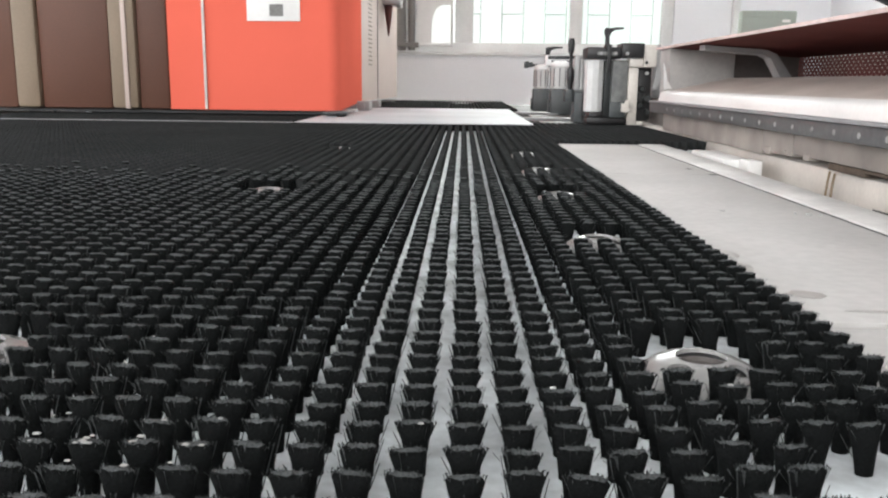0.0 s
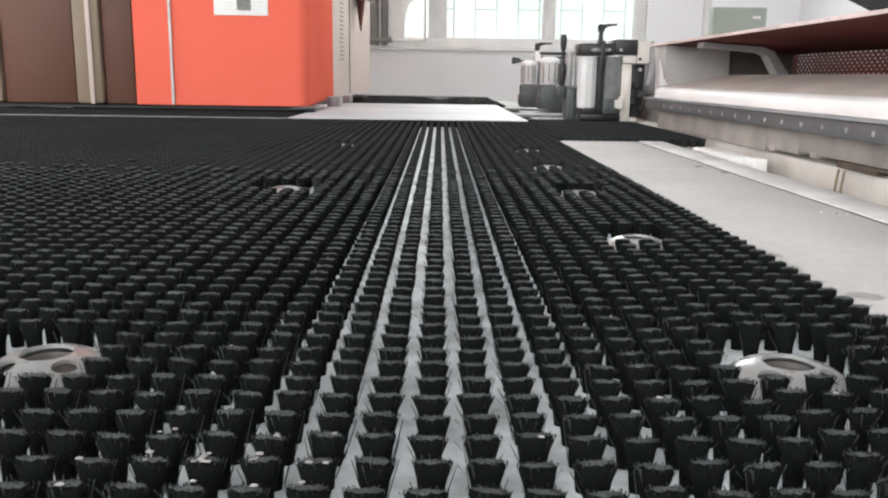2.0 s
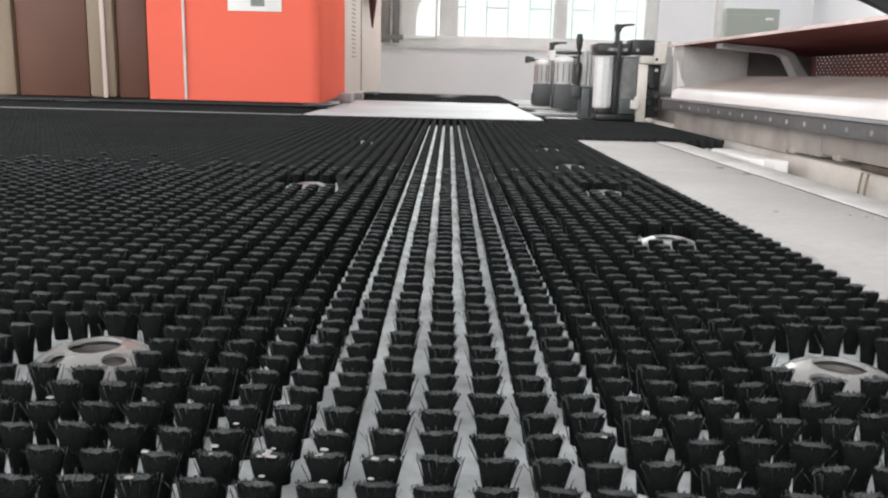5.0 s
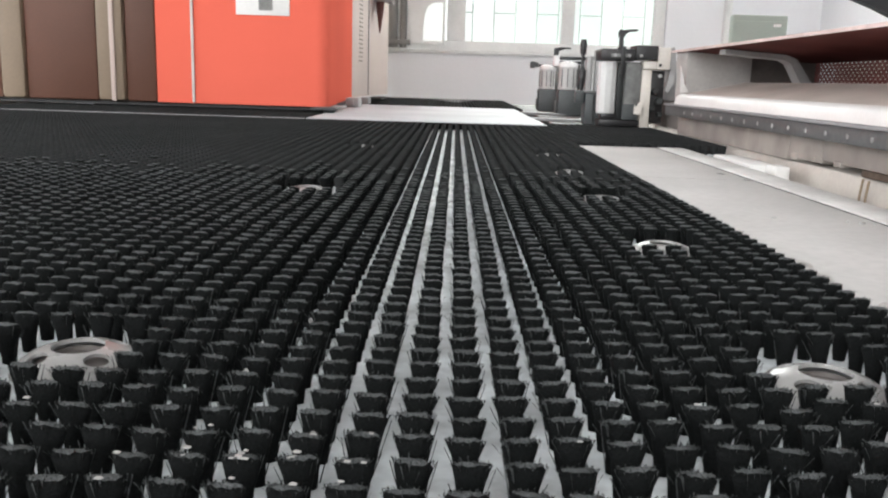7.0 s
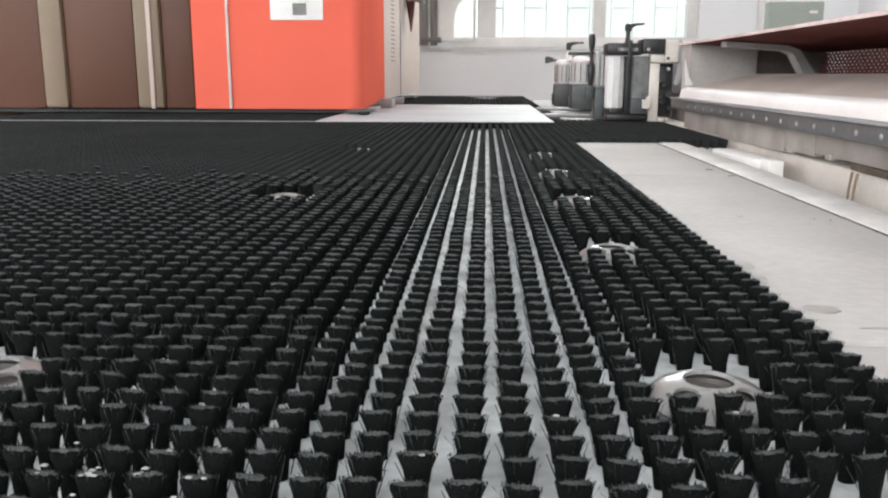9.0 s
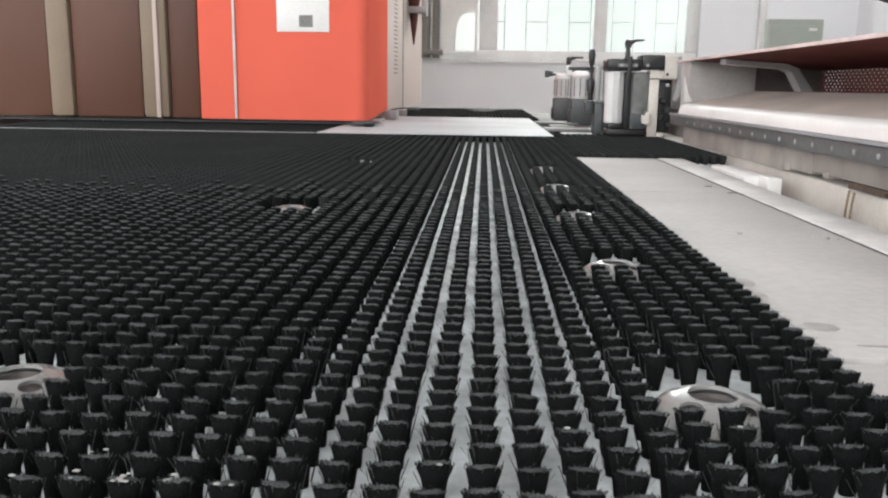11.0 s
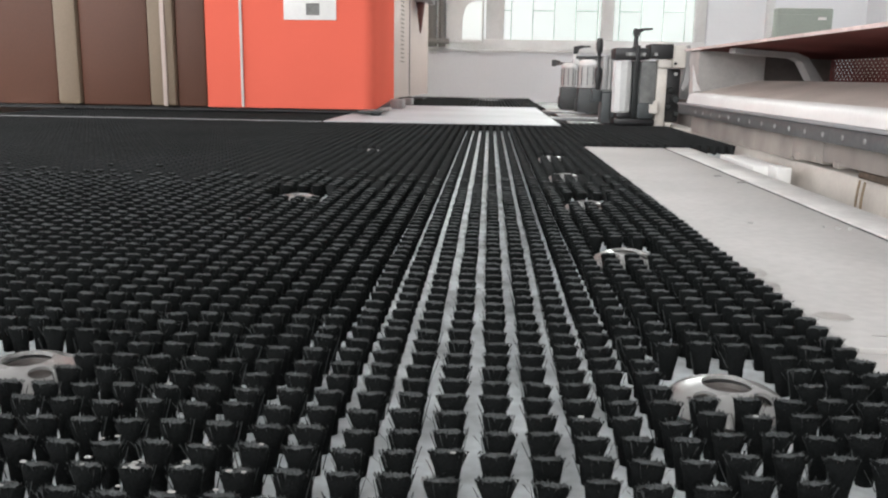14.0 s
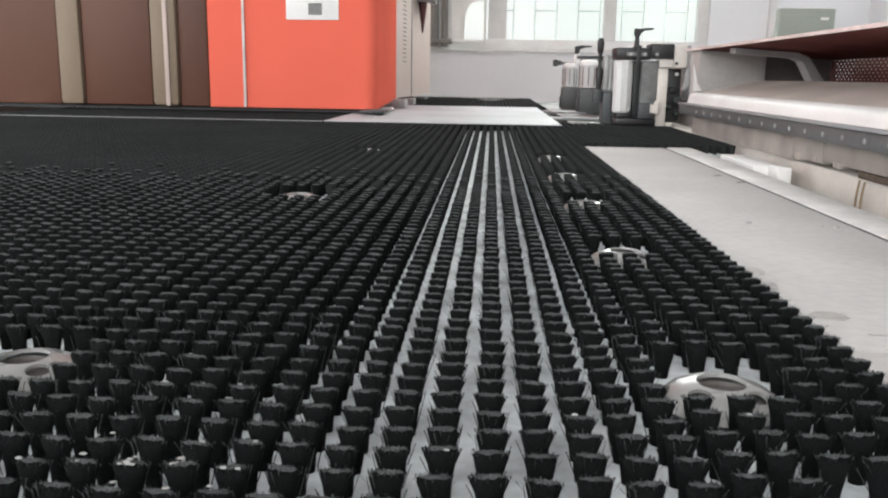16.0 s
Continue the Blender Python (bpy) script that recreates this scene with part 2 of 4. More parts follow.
def mesh_of(name, bm, mats, smooth=None):
    me = bpy.data.meshes.new(name)
    bmesh.ops.recalc_face_normals(bm, faces=bm.faces[:])
    bm.to_mesh(me)
    bm.free()
    for m in mats if isinstance(mats, (list, tuple)) else (mats,):
        me.materials.append(m)
    if smooth is not None:
        me.shade_smooth()
        me.set_sharp_from_angle(angle=radians(smooth))
    return me


def part(name, bm, mats, parent=None, label="", smooth=35):
    ob = new(name, mesh_of(name, bm, mats, smooth))
    ob.parent = parent
    return tagged(ob, label)


def boxes(*items):
    bm = bmesh.new()
    for it in items:
        box(bm, *it)
    return bm


MOVING = []  # things that travel with the table, and their place in it


def travels(ob, place=(0, 0, 0)):
    MOVING.append((ob, place))
    return ob


# ---- the hall ----
NY, WX, EX, SY, TOP = 5.6, -5.0, 2.32, -4.0, 4.2


def wall(name, along, at, lo, hi, holes, label):
    """A wall 0.24 m thick along x or y with real openings: holes are (from, to, sill, head)."""
    bm = bmesh.new()
    out = 0.24 if at > 0 else -0.24
    a, b = min(at, at + out), max(at, at + out)

    def piece(p, q, z0, z1):
        if q - p > 1e-4 and z1 - z0 > 1e-4:
            box(bm, *((p, q, a, b) if along == "x" else (a, b, p, q)), z0, z1)
    edge = lo
    for p, q, s, h in holes:
        piece(edge, p, 0, TOP)
        piece(p, q, 0, s)
        piece(p, q, h, TOP)
        edge = q
    piece(edge, hi, 0, TOP)
    return tagged(part(name, bm, WALL, smooth=None), label, "wall", kind="structure")


SILL, HEAD = 1.226, 2.75
wall("wall_north", "x", NY, WX - 0.24, EX + 0.24, [(-0.93, 1.34, SILL - 0.04, HEAD)], "white plastered hall wall with a wide window opening")
# south and west openings are made up, only to hold the added lamps
wall("wall_south", "x", SY, WX - 0.24, EX + 0.24, [(-4.9, -0.14, 1.6, 3.8)], "unseen white plastered wall with an opening added for light")
wall("wall_west", "y", WX, SY, NY, [(-1.9, 3.1, 0.9, 3.3)], "unseen white plastered wall with an opening added for light")
wall("wall_east", "y", EX, SY, NY, [], "plain white plastered hall wall")
tagged(part("floor", boxes((WX - 0.24, EX + 0.24, SY - 0.24, NY + 0.24, -0.2, 0)), FLOOR, smooth=None), "grey worn concrete workshop floor", "floor", kind="structure")
tagged(part("ceiling", boxes((WX - 0.24, EX + 0.24, SY - 0.24, NY + 0.24, TOP, TOP + 0.2)), CEIL, smooth=None), "plain white painted hall ceiling", "ceiling", kind="structure")
tagged(part("ground", boxes((-400, 400, -400, 400, -0.6, -0.35)), GRASS, smooth=None), "green grassy ground outside the hall", "ground", kind="structure")
tagged(part("backdrop", boxes((-14, 14, 13.0, 13.1, -0.3, 9.0)), OUTSIDE, smooth=None), "bright hazy greenery and sky far outside", "backdrop", kind="structure")


def north_window():
    w = tagged(new("window_1"), "wide white-framed window with bright daylight outside", "window", kind="structure")
    y0, y1 = NY + 0.02, NY + 0.09
    frame_bm = boxes((-0.93, 1.34, y0, y1, SILL - 0.036, SILL + 0.03, 0.006), (-0.93, 1.34, y0, y1, HEAD - 0.06, HEAD, 0.006),
                     (-0.93, -0.86, y0, y1, SILL + 0.03, HEAD - 0.06, 0.006), (1.27, 1.34, y0, y1, SILL + 0.03, HEAD - 0.06, 0.006),
                     (-0.06, 0.06, y0, y1, SILL + 0.03, HEAD - 0.06, 0.006), (0.68, 0.76, y0, y1, SILL + 0.03, HEAD - 0.06, 0.006))
    part("window_frame", frame_bm, FRAME, w)
    part("window_sill", boxes((-0.95, 1.36, NY - 0.02, NY + 0.018, SILL - 0.052, SILL - 0.038, 0.003)), FRAME, w)
    for a, b in ((-0.86, -0.06), (0.06, 0.68), (0.76, 1.27)):
        p = part("pane", boxes((a, b, NY + 0.05, NY + 0.056, SILL + 0.03, HEAD - 0.06)), GLASS, w, smooth=None)
        p.visible_shadow = False
    return w


north_window()


def window_grille():
    """Welded bars outside the glass in a running-bond pattern."""
    g = tagged(new("window_grille"), "pale welded steel security bars outside the window", "window grille")
    y, r = NY + 0.17, 0.0042
    for k in range(4):
        z = SILL + 0.02 + 0.44 * k
        part("cross_bar", boxes((-0.95, 1.34, y - r, y + r, z - r, z + r)), GRILLE, g)
    x, k = -0.88, 0
    while x < 1.34:
        part("upright_bar", boxes((x - r, x + r, y - 3 * r, y - r, SILL - 0.02, HEAD + 0.02)), GRILLE, g)
        off = 0.22 if k % 2 else 0.0
        for j in range(4):
            z = SILL + 0.22 + off + 0.44 * j
            if x + 0.14 < 1.34 and z < HEAD:
                part("short_bar", boxes((x + r, x + 0.135, y - r, y + r, z - r, z + r)), GRILLE, g)
        x, k = x + 0.141, k + 1


window_grille()


def open_casement():
    """The window leaf that stands ajar behind the machine, catching the daylight."""
    c = tagged(new("window_leaf"), "white window leaf standing ajar against the wall", "window")
    c.matrix_basis = pose(-0.07, NY - 0.01, SILL + 0.0, 0, 0, 0)
    part("leaf_frame", boxes((-0.30, -0.285, -0.03, 0.0, 0.0, 1.4, 0.004), (-0.015, 0.0, -0.03, 0.0, 0.0, 1.4, 0.004), (-0.285, -0.015, -0.03, 0.0, 0.0, 0.02, 0.004), (-0.285, -0.015, -0.03, 0.0, 1.37, 1.4, 0.004)), FRAME, c)
    part("frosted_pane", boxes((-0.285, -0.015, -0.018, -0.012, 0.02, 1.37)), FROSTED, c).visible_shadow = False
    # white film on the glass; its corner is cut out to imitate a sunlit patch
    bm = bmesh.new()
    patch_cut = [(-0.015 - 0.125 * math.cos(a) ** 0.5, 0.02 + 0.24 * math.sin(a) ** 0.6) for a in [i * math.pi / 24 for i in range(13)]]
    prism(bm, [(-0.285, 0.02)] + patch_cut + [(-0.015, 1.37), (-0.285, 1.37)], "y", -0.0215, -0.0185)
    part("film", bm, FILM, c, "white window film, cut out to make a bright patch", smooth=None)


open_casement()


def drain_pipe():
    p = tagged(new("wall_pipe"), "dark grey conduit pipes fixed beside the window", "pipe")
    for x, r in ((-0.40, 0.03), (-0.335, 0.022)):
        bm = bmesh.new()
        lathe(bm, [(r, 1.2), (r, 3.4)], 16, (x, NY - 0.05, 0))
        part("pipe", bm, PIPE, p)
    for z in (1.22, 2.2):
        part("bracket", boxes((-0.44, -0.29, NY - 0.09, NY, z, z + 0.03, 0.004)), PIPE, p)


drain_pipe()


def green_cabinet():
    c = tagged(new("electric_cabinet"), "grey-green painted steel cabinet standing by the wall", "cabinet")
    c.matrix_basis = pose(1.752, 5.2, 0)
    part("body", boxes((-0.156, 0.156, -0.14, -0.07, 0.08, 1.425, 0.008)), GREEN, c)
    part("door", boxes((-0.150, 0.150, -0.152, -0.142, 0.12, 1.39, 0.004)), GREEN, c)
    part("plinth", boxes((-0.145, 0.145, -0.13, -0.08, 0.0, 0.078)), DARK_GREY, c)
    part("name_plate", boxes((0.07, 0.115, -0.156, -0.153, 1.36, 1.375)), PAPER, c, "small pale name plate")
    part("handle", boxes((-0.13, -0.115, -0.17, -0.153, 0.85, 0.97, 0.004)), BLACK, c)


def cable_duct():
    """White trunking that climbs the wall over the cabinet."""
    d = tagged(new("cable_duct"), "white plastic cable duct running up the wall", "cable duct")
    part("channel", boxes((1.70, 1.745, NY - 0.03, NY - 0.004, 0.0, TOP)), FRAME, d)
    part("cover", boxes((1.703, 1.742, NY - 0.036, NY - 0.0305, 0.0, TOP, 0.002)), FRAME, d)


def wall_bracket():
    """Tapered black arm that stands out from the side wall."""
    b = tagged(new("wall_bracket"), "black tapered steel bracket arm on the side wall", "wall bracket")
    bm = bmesh.new()
    prism(bm, [(EX - 0.012, 1.26), (EX - 0.012, 1.50), (1.80, 1.49), (1.62, 1.425), (1.51, 1.409), (1.502, 1.404), (1.51, 1.400), (1.60, 1.376), (1.69, 1.343), (1.80, 1.295), (1.90, 1.26)], "y", 3.58, 3.63)
    part("arm", bm, BLACK, b)
    part("wall_plate", boxes((EX - 0.0115, EX, 3.54, 3.67, 1.22, 1.54, 0.003)), BLACK, b)


cable_duct()
wall_bracket()


green_cabinet()


# ---- the press ----
def press():
    m = tagged(new("punch_press"), "large red and beige turret punch press over the table", "press")
    m.matrix_basis = pose(-0.022, 0, 0)
    z0, z1 = 0.9155, 2.35
    # red hood over the turret, rounded at the corner
    def rounded(x0, y0, x1, y1, r):
        pts = [(x0, y1), (x0, y0)]
        for i in range(9):
            a = -math.pi / 2 + i * math.pi / 16
            pts.append((x1 - r + r * math.cos(a), y0 + r + r * math.sin(a)))
        return pts + [(x1 - 0.082, y1)]
    bm = bmesh.new()
    prism(bm, rounded(-0.860, 2.6, -0.350, 3.86, 0.035), "z", z0, z1)
    hood = part("hood", bm, RED, m, "glossy coral-red sheet-metal hood", smooth=40)
    part("label_sheet", boxes((-0.62, -0.462, 2.5965, 2.5992, 1.176, 1.33, 0.0008)), PAPER, hood, "white printed notice")
    part("print_block", boxes((-0.552, -0.512, 2.5945, 2.5962, 1.190, 1.224)), PRINT, hood, "grey printed square")
    # this trim line is invented too
    part("seam_strip", boxes((-0.754, -0.747, 2.593, 2.5985, z0 + 0.002, z1)), PLATE_EDGE, hood, "made-up pale vertical trim")
    # black slab that makes the dark band of shade below the hood
    part("hood_shade", boxes((-2.55, -0.372, 2.63, 3.8, z0 - 0.012, z0 - 0.001)), BLACK, m, "black slab for the shade under the hood")
    # made-up beige posts and brown panels: colour bands where the front is unknown
    part("panel", boxes((-0.952, -0.862, 2.60, 3.86, z0, z1, 0.006)), BROWN, m, "made-up dull brown panel")
    part("post", boxes((-1.036, -0.954, 2.588, 3.86, z0, z1, 0.012)), OLIVE, m, "made-up olive-beige rounded post")
    part("post_trim", boxes((-0.992, -0.978, 2.582, 2.587, z0, z1, 0.002)), BEIGE, m, "made-up pale trim strip")
    part("panel", boxes((-1.25, -1.038, 2.60, 3.86, z0, z1, 0.006)), BROWN, m, "made-up dull brown panel")
    part("post", boxes((-1.325, -1.252, 2.588, 3.86, z0, z1, 0.012)), OLIVE, m, "made-up olive-beige rounded post")
    part("panel", boxes((-2.6, -1.327, 2.60, 3.86, z0, z1, 0.006)), BROWN, m, "made-up dull reddish-brown panel")
    # beige side housing with louvres behind the hood
    bm = bmesh.new()
    side = [(-2.6, 3.862), (-0.432, 3.862), (-0.362, 4.98)]
    for i in range(1, 7):
        a = i * math.pi / 12
        side.append((-0.422 + 0.06 * math.cos(a), 4.98 + 0.06 * math.sin(a)))
    side.append((-2.6, 5.04))
    prism(bm, side, "z", z0, z1)
    house = part("side_housing", bm, BEIGE, m, "beige-grey side housing")
    def on_side(y0, y1, z0_, z1_):
        """A thin piece set into the slanting side."""
        xa, xb = -0.432 + 0.0626 * (y0 - 3.862), -0.432 + 0.0626 * (y1 - 3.862)
        q = bmesh.new()
        prism(q, [(xa - 0.01, y0), (xa + 0.0015, y0), (xb + 0.0015, y1), (xb - 0.01, y1)], "z", z0_, z1_)
        return q
    seam_bm = on_side(4.29, 4.305, z0 + 0.005, z1)
    part("panel_seam", seam_bm, SEAM, house)
    for k in range(44):
        z = 1.078 + 0.0195 * k
        part("louvre", on_side(4.04, 4.13, z, z + 0.0062), LOUVRE, house)
    bm = bmesh.new()
    lathe(bm, [(0.003, 0.0), (0.016, 0.09), (0.030, 0.22), (0.036, 0.5)], 16, (-0.366, 4.48, 1.232))
    part("tapered_hook", bm, WEDGE, house, "dark red tapered hook")
    part("hook_bracket", boxes((-0.40, -0.30, 4.44, 4.56, 1.385, 1.42, 0.006), (-0.325, -0.298, 4.46, 4.54, 1.375, 1.50, 0.006)), STEEL, house, "bright steel hook bracket")
    # tooling under the hood, lower frame and column
    bm = bmesh.new()
    lathe(bm, [(0.012, 0.0), (0.017, 0.003), (0.018, 0.008)], 20, (-0.335, 2.53, 0.9020))
    box(bm, -0.385, -0.315, 2.50, 2.62, 0.9095, 0.9165, 0.002)
    part("stripper", bm, DARK_GREY, m, "dark grey sheet hold-down")
    part("tool_block", boxes((-0.355, -0.318, 2.72, 2.80, 0.908, 0.9155, 0.002)), FRAME_GREY, m, "pale grey tool block")
    part("tool_block", boxes((-0.350, -0.306, 3.02, 3.12, 0.9025, 0.935, 0.003), (-0.338, -0.322, 3.012, 3.019, 0.906, 0.93, 0.001)), FRAME_GREY, m, "pale grey tool block")
    part("tool_block", boxes((-0.350, -0.312, 3.42, 3.52, 0.9025, 0.928, 0.003)), FRAME_GREY, m, "pale grey tool block")
    part("rear_block", boxes((-0.38, -0.32, 4.1, 4.35, 0.905, 0.916, 0.002)), TABLE_STEEL, m)
    part("column", boxes((-2.6, -2.2, 2.7, 5.0, 0.0, z0 - 0.014, 0.02)), BEIGE, m)
    part("lower_frame", boxes((-2.19, -0.5, 2.8, 4.9, 0.0, 0.62, 0.02)), BEIGE, m)


press()


# ---- the moving brush table ----
PX, PY, Y0 = 0.0162, 0.0168, 0.288
ZB, ZT = 0.882, 0.900
DOMES = [(0.0975, 0.390), (0.0985, 0.664), (0.0982, 0.912), (0.0972, 1.160), (0.0972, 1.412), (-0.2068, 0.392), (-0.2040, 0.918), (-0.2060, 1.470)]
rng = random.Random(7)


def dome_mesh():
    """A low cast dome with a round mouth and four oval windows in its flank."""
    bm = bmesh.new()
    nr, na, r0, r1, h = 22, 120, 0.0105, 0.0262, 0.0128
    grid = []
    ovals = [(math.pi / 4 + k * math.pi / 2) for k in range(4)]
    for i in range(nr + 1):
        r = r0 + (r1 - r0) * i / nr
        grid.append([Vector((r * math.cos(2 * math.pi * j / na), r * math.sin(2 * math.pi * j / na), 0)) for j in range(na)])
    rc, ar, at = 0.0166, 0.0038, 0.0052

    def inside(p):
        """How deep a point lies in an oval window, and that window's angle: below 1 is inside."""
        best = (9.0, 0.0)
        r, a = math.hypot(p.x, p.y), math.atan2(p.y, p.x)
        for o in ovals:
            d = (a - o + math.pi) % (2 * math.pi) - math.pi
            q = math.hypot((r - rc) / ar, d * rc / at)
            if q < best[0]:
                best = (q, o)
        return best
    for ring in grid:
        for p in ring:
            q, o = inside(p)
            if 0.86 < q < 1.22:
                r, a = math.hypot(p.x, p.y), math.atan2(p.y, p.x)
                d = (a - o + math.pi) % (2 * math.pi) - math.pi
                r, a = rc + (r - rc) / q, o + d / q
                p.x, p.y = r * math.cos(a), r * math.sin(a)
    for ring in grid:
        for p in ring:
            r = math.hypot(p.x, p.y)
            p.z = h * math.sqrt(max(0.0, 1 - (r / (r1 * 1.03)) ** 2.3)) * 1.08
    verts = [[bm.verts.new(p) for p in ring] for ring in grid]
    for i in range(nr):
        for j in range(na):
            f = (verts[i][j], verts[i + 1][j], verts[i + 1][(j + 1) % na], verts[i][(j + 1) % na])
            c = sum((v.co for v in f), Vector()) / 4
            if inside(c)[0] > 1.0:
                bm.faces.new(f)
    for v in [v for v in bm.verts if not v.link_faces]:
        bm.verts.remove(v)
    bmesh.ops.recalc_face_normals(bm, faces=bm.faces[:])
    bmesh.ops.solidify(bm, geom=bm.faces[:], thickness=0.0016)
    return mesh_of("transfer_dome", bm, DOME, 50)


def socket_mesh():
    bm = bmesh.new()
    # raised to fill the dome, so every opening looks into dark
    lathe(bm, [(0.0215, 0.0), (0.0205, 0.0048), (0.0150, 0.0083), (0.0108, 0.0098), (0.0101, 0.0097), (0.0096, 0.0078), (0.004, 0.0068)], 32)
    return mesh_of("socket", bm, SOCKET_SHADE, 40)


def tuft_shape(sides, rings, bristles, seed, wide=1.0):
    """Vertices, faces and material slots of one flared oval bundle of bristles with a rounded crown, standing on z = 0."""
    r = random.Random(seed)
    vs, fs, ms = [], [], []
    prof = [(0.0029, 0.0, 0.80), (0.0035, 0.006, 0.70), (0.0046, 0.0120, 0.54), (0.0057, 0.0161, 0.43), (0.0051, 0.0174, 0.25), (0.0036, 0.0180, 0.10)]
    if rings < 4:
        prof = [prof[0], prof[3], (0.0050, 0.0178, 0.26)]
    rim = len(prof) - (3 if rings == 4 else 2)
    ph = r.random() * 6.28 if bristles > 50 else math.pi / sides
    for k, (rad, z, flat) in enumerate(prof):
        for i in range(sides):
            a = 2 * math.pi * i / sides + ph
            j = 1 + r.uniform(-0.07, 0.07) * (k > 0) * (1.0 if bristles > 50 else 0.5 if bristles else 0.0)
            top = r.uniform(-0.0005, 0.0005) if k >= rim else 0
            vs.append((rad * j * math.cos(a), min(flat * wide, 0.9) * rad * j * math.sin(a), z + top))
    for k in range(len(prof) - 1):
        for i in range(sides):
            fs.append((k * sides + i, k * sides + (i + 1) % sides, (k + 1) * sides + (i + 1) % sides, (k + 1) * sides + i))
            # crown faces, and the rim's far side on fine bundles, get the lit colour
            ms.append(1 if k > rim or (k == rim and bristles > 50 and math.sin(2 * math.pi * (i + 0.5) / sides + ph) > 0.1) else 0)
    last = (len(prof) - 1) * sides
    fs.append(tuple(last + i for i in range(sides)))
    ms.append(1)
    # single bristles that stand out of the bundle, each rooted in one of its corners
    roots = list(range(rim * sides, len(vs))) * 2 + list(range((rim - 1) * sides, rim * sides, 2))
    for _ in range(bristles):
        k = roots[r.randrange(len(roots))]
        foot = Vector(vs[k])
        q = math.hypot(foot.x, foot.y) / 0.0056
        a = math.atan2(foot.y, foot.x)
        stray = r.random() < 0.11
        out = 0.6 + 0.4 * r.random() if stray else 0.22
        d = Vector((math.cos(a) * out * q + r.uniform(-0.15, 0.15), math.sin(a) * out * q + r.uniform(-0.15, 0.15), 1)).normalized()
        tip = foot + d * max(r.uniform(0.0174, 0.0190 if stray else 0.0182) - foot.z, 0.0005)
        side = Matrix.Rotation(r.uniform(0, 6.28), 3, d) @ d.orthogonal().normalized() * (0.00012 if stray else 0.0002)
        b = len(vs)
        vs += [tuple(tip + side), tuple(tip - side)]
        fs.append((k, b, b + 1))
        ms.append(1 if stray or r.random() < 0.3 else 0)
    # loose bristles that lean out of both flanks
    for i in range(r.choice((0, 1, 1, 2)) if bristles > 50 else bristles // 20):
        side = 1 if i % 2 else -1
        foot = Vector((side * r.uniform(0.0026, 0.0036), r.uniform(-0.0018, 0.0014), r.uniform(0.001, 0.006)))
        tip = Vector((side * r.uniform(0.0056, 0.0072), foot.y * 1.8, r.uniform(0.012, 0.0178)))
        w = Vector((0.00022, 0.0001, 0))
        b = len(vs)
        vs += [tuple(foot - w), tuple(foot + w), tuple(tip + w * 0.6), tuple(tip - w * 0.6)]
        fs.append((b, b + 1, b + 2, b + 3))
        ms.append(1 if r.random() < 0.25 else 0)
    return vs, fs, ms


def shape_mesh(name, vs, fs, ms, body=None):
    me = bpy.data.meshes.new(name)
    me.from_pydata(vs, [], fs)
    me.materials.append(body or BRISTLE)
    me.materials.append(LIT_TIPS)
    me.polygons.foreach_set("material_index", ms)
    me.shade_smooth()
    me.update()
    return me


def tuft_places():
    """Every bundle's place in the table, row by row, without those under the domes."""
    rows_near = range(-14, 114)
    for j in rows_near:
        for k in range(-84, 11):
            x, y = k * PX, Y0 + j * PY + (0.008 if k > 4 else 0.0)
            bare = 0.105 < x < 0.148 and 0.272 < y < 0.302  # a patch that has lost its bundles
            if not bare and all(max(abs(x - dx), abs(y - dy)) > 0.0262 for dx, dy in DOMES):
                yield x, y
    for j in range(0, 42):
        for k in range(11, 29):
            yield k * PX, 1.656 + j * PY
    # added bundles where the sheet would lie dark by the hood
    for j in range(112, 145):
        for k in range(-84, -26):
            yield k * PX, Y0 + j * PY


def far_places():
    for j in range(0, 88):
        for k in range(-30, 14):
            yield k * PX, 3.45 + j * PY


def joined(name, places, shapes, parent, label, loose=1.0, body=None):
    """All bundles of one field in one mesh; loose: how far they lean and turn."""
    vs, fs, ms, base = [], [], [], 0
    for x, y in places:
        s = shapes[rng.randrange(len(shapes))]
        a, lx, ly, g = loose * rng.uniform(-0.08, 0.08), loose * rng.uniform(-0.025, 0.025), loose * rng.uniform(-0.025, 0.025), 1 + loose * rng.uniform(-0.02, 0.03)
        v = np.array(s[0])
        c, sn = math.cos(a), math.sin(a)
        out = np.empty_like(v)
        out[:, 0] = (c * v[:, 0] - sn * v[:, 1]) * g + lx * v[:, 2] + x + loose * rng.uniform(-0.0002, 0.0002)
        out[:, 1] = (sn * v[:, 0] + c * v[:, 1]) * g + ly * v[:, 2] + y + loose * rng.uniform(-0.0002, 0.0002)
        out[:, 2] = v[:, 2] * (1 + loose * rng.uniform(-0.015, 0.015)) + ZB
        vs.append(out)
        fs += [tuple(i + base for i in f) for f in s[1]]
        ms += s[2]
        base += len(v)
    me = shape_mesh(name, np.concatenate(vs).tolist(), fs, ms, body)
    ob = new(name, me)
    ob.parent = parent
    return tagged(ob, label, kind="stuff")


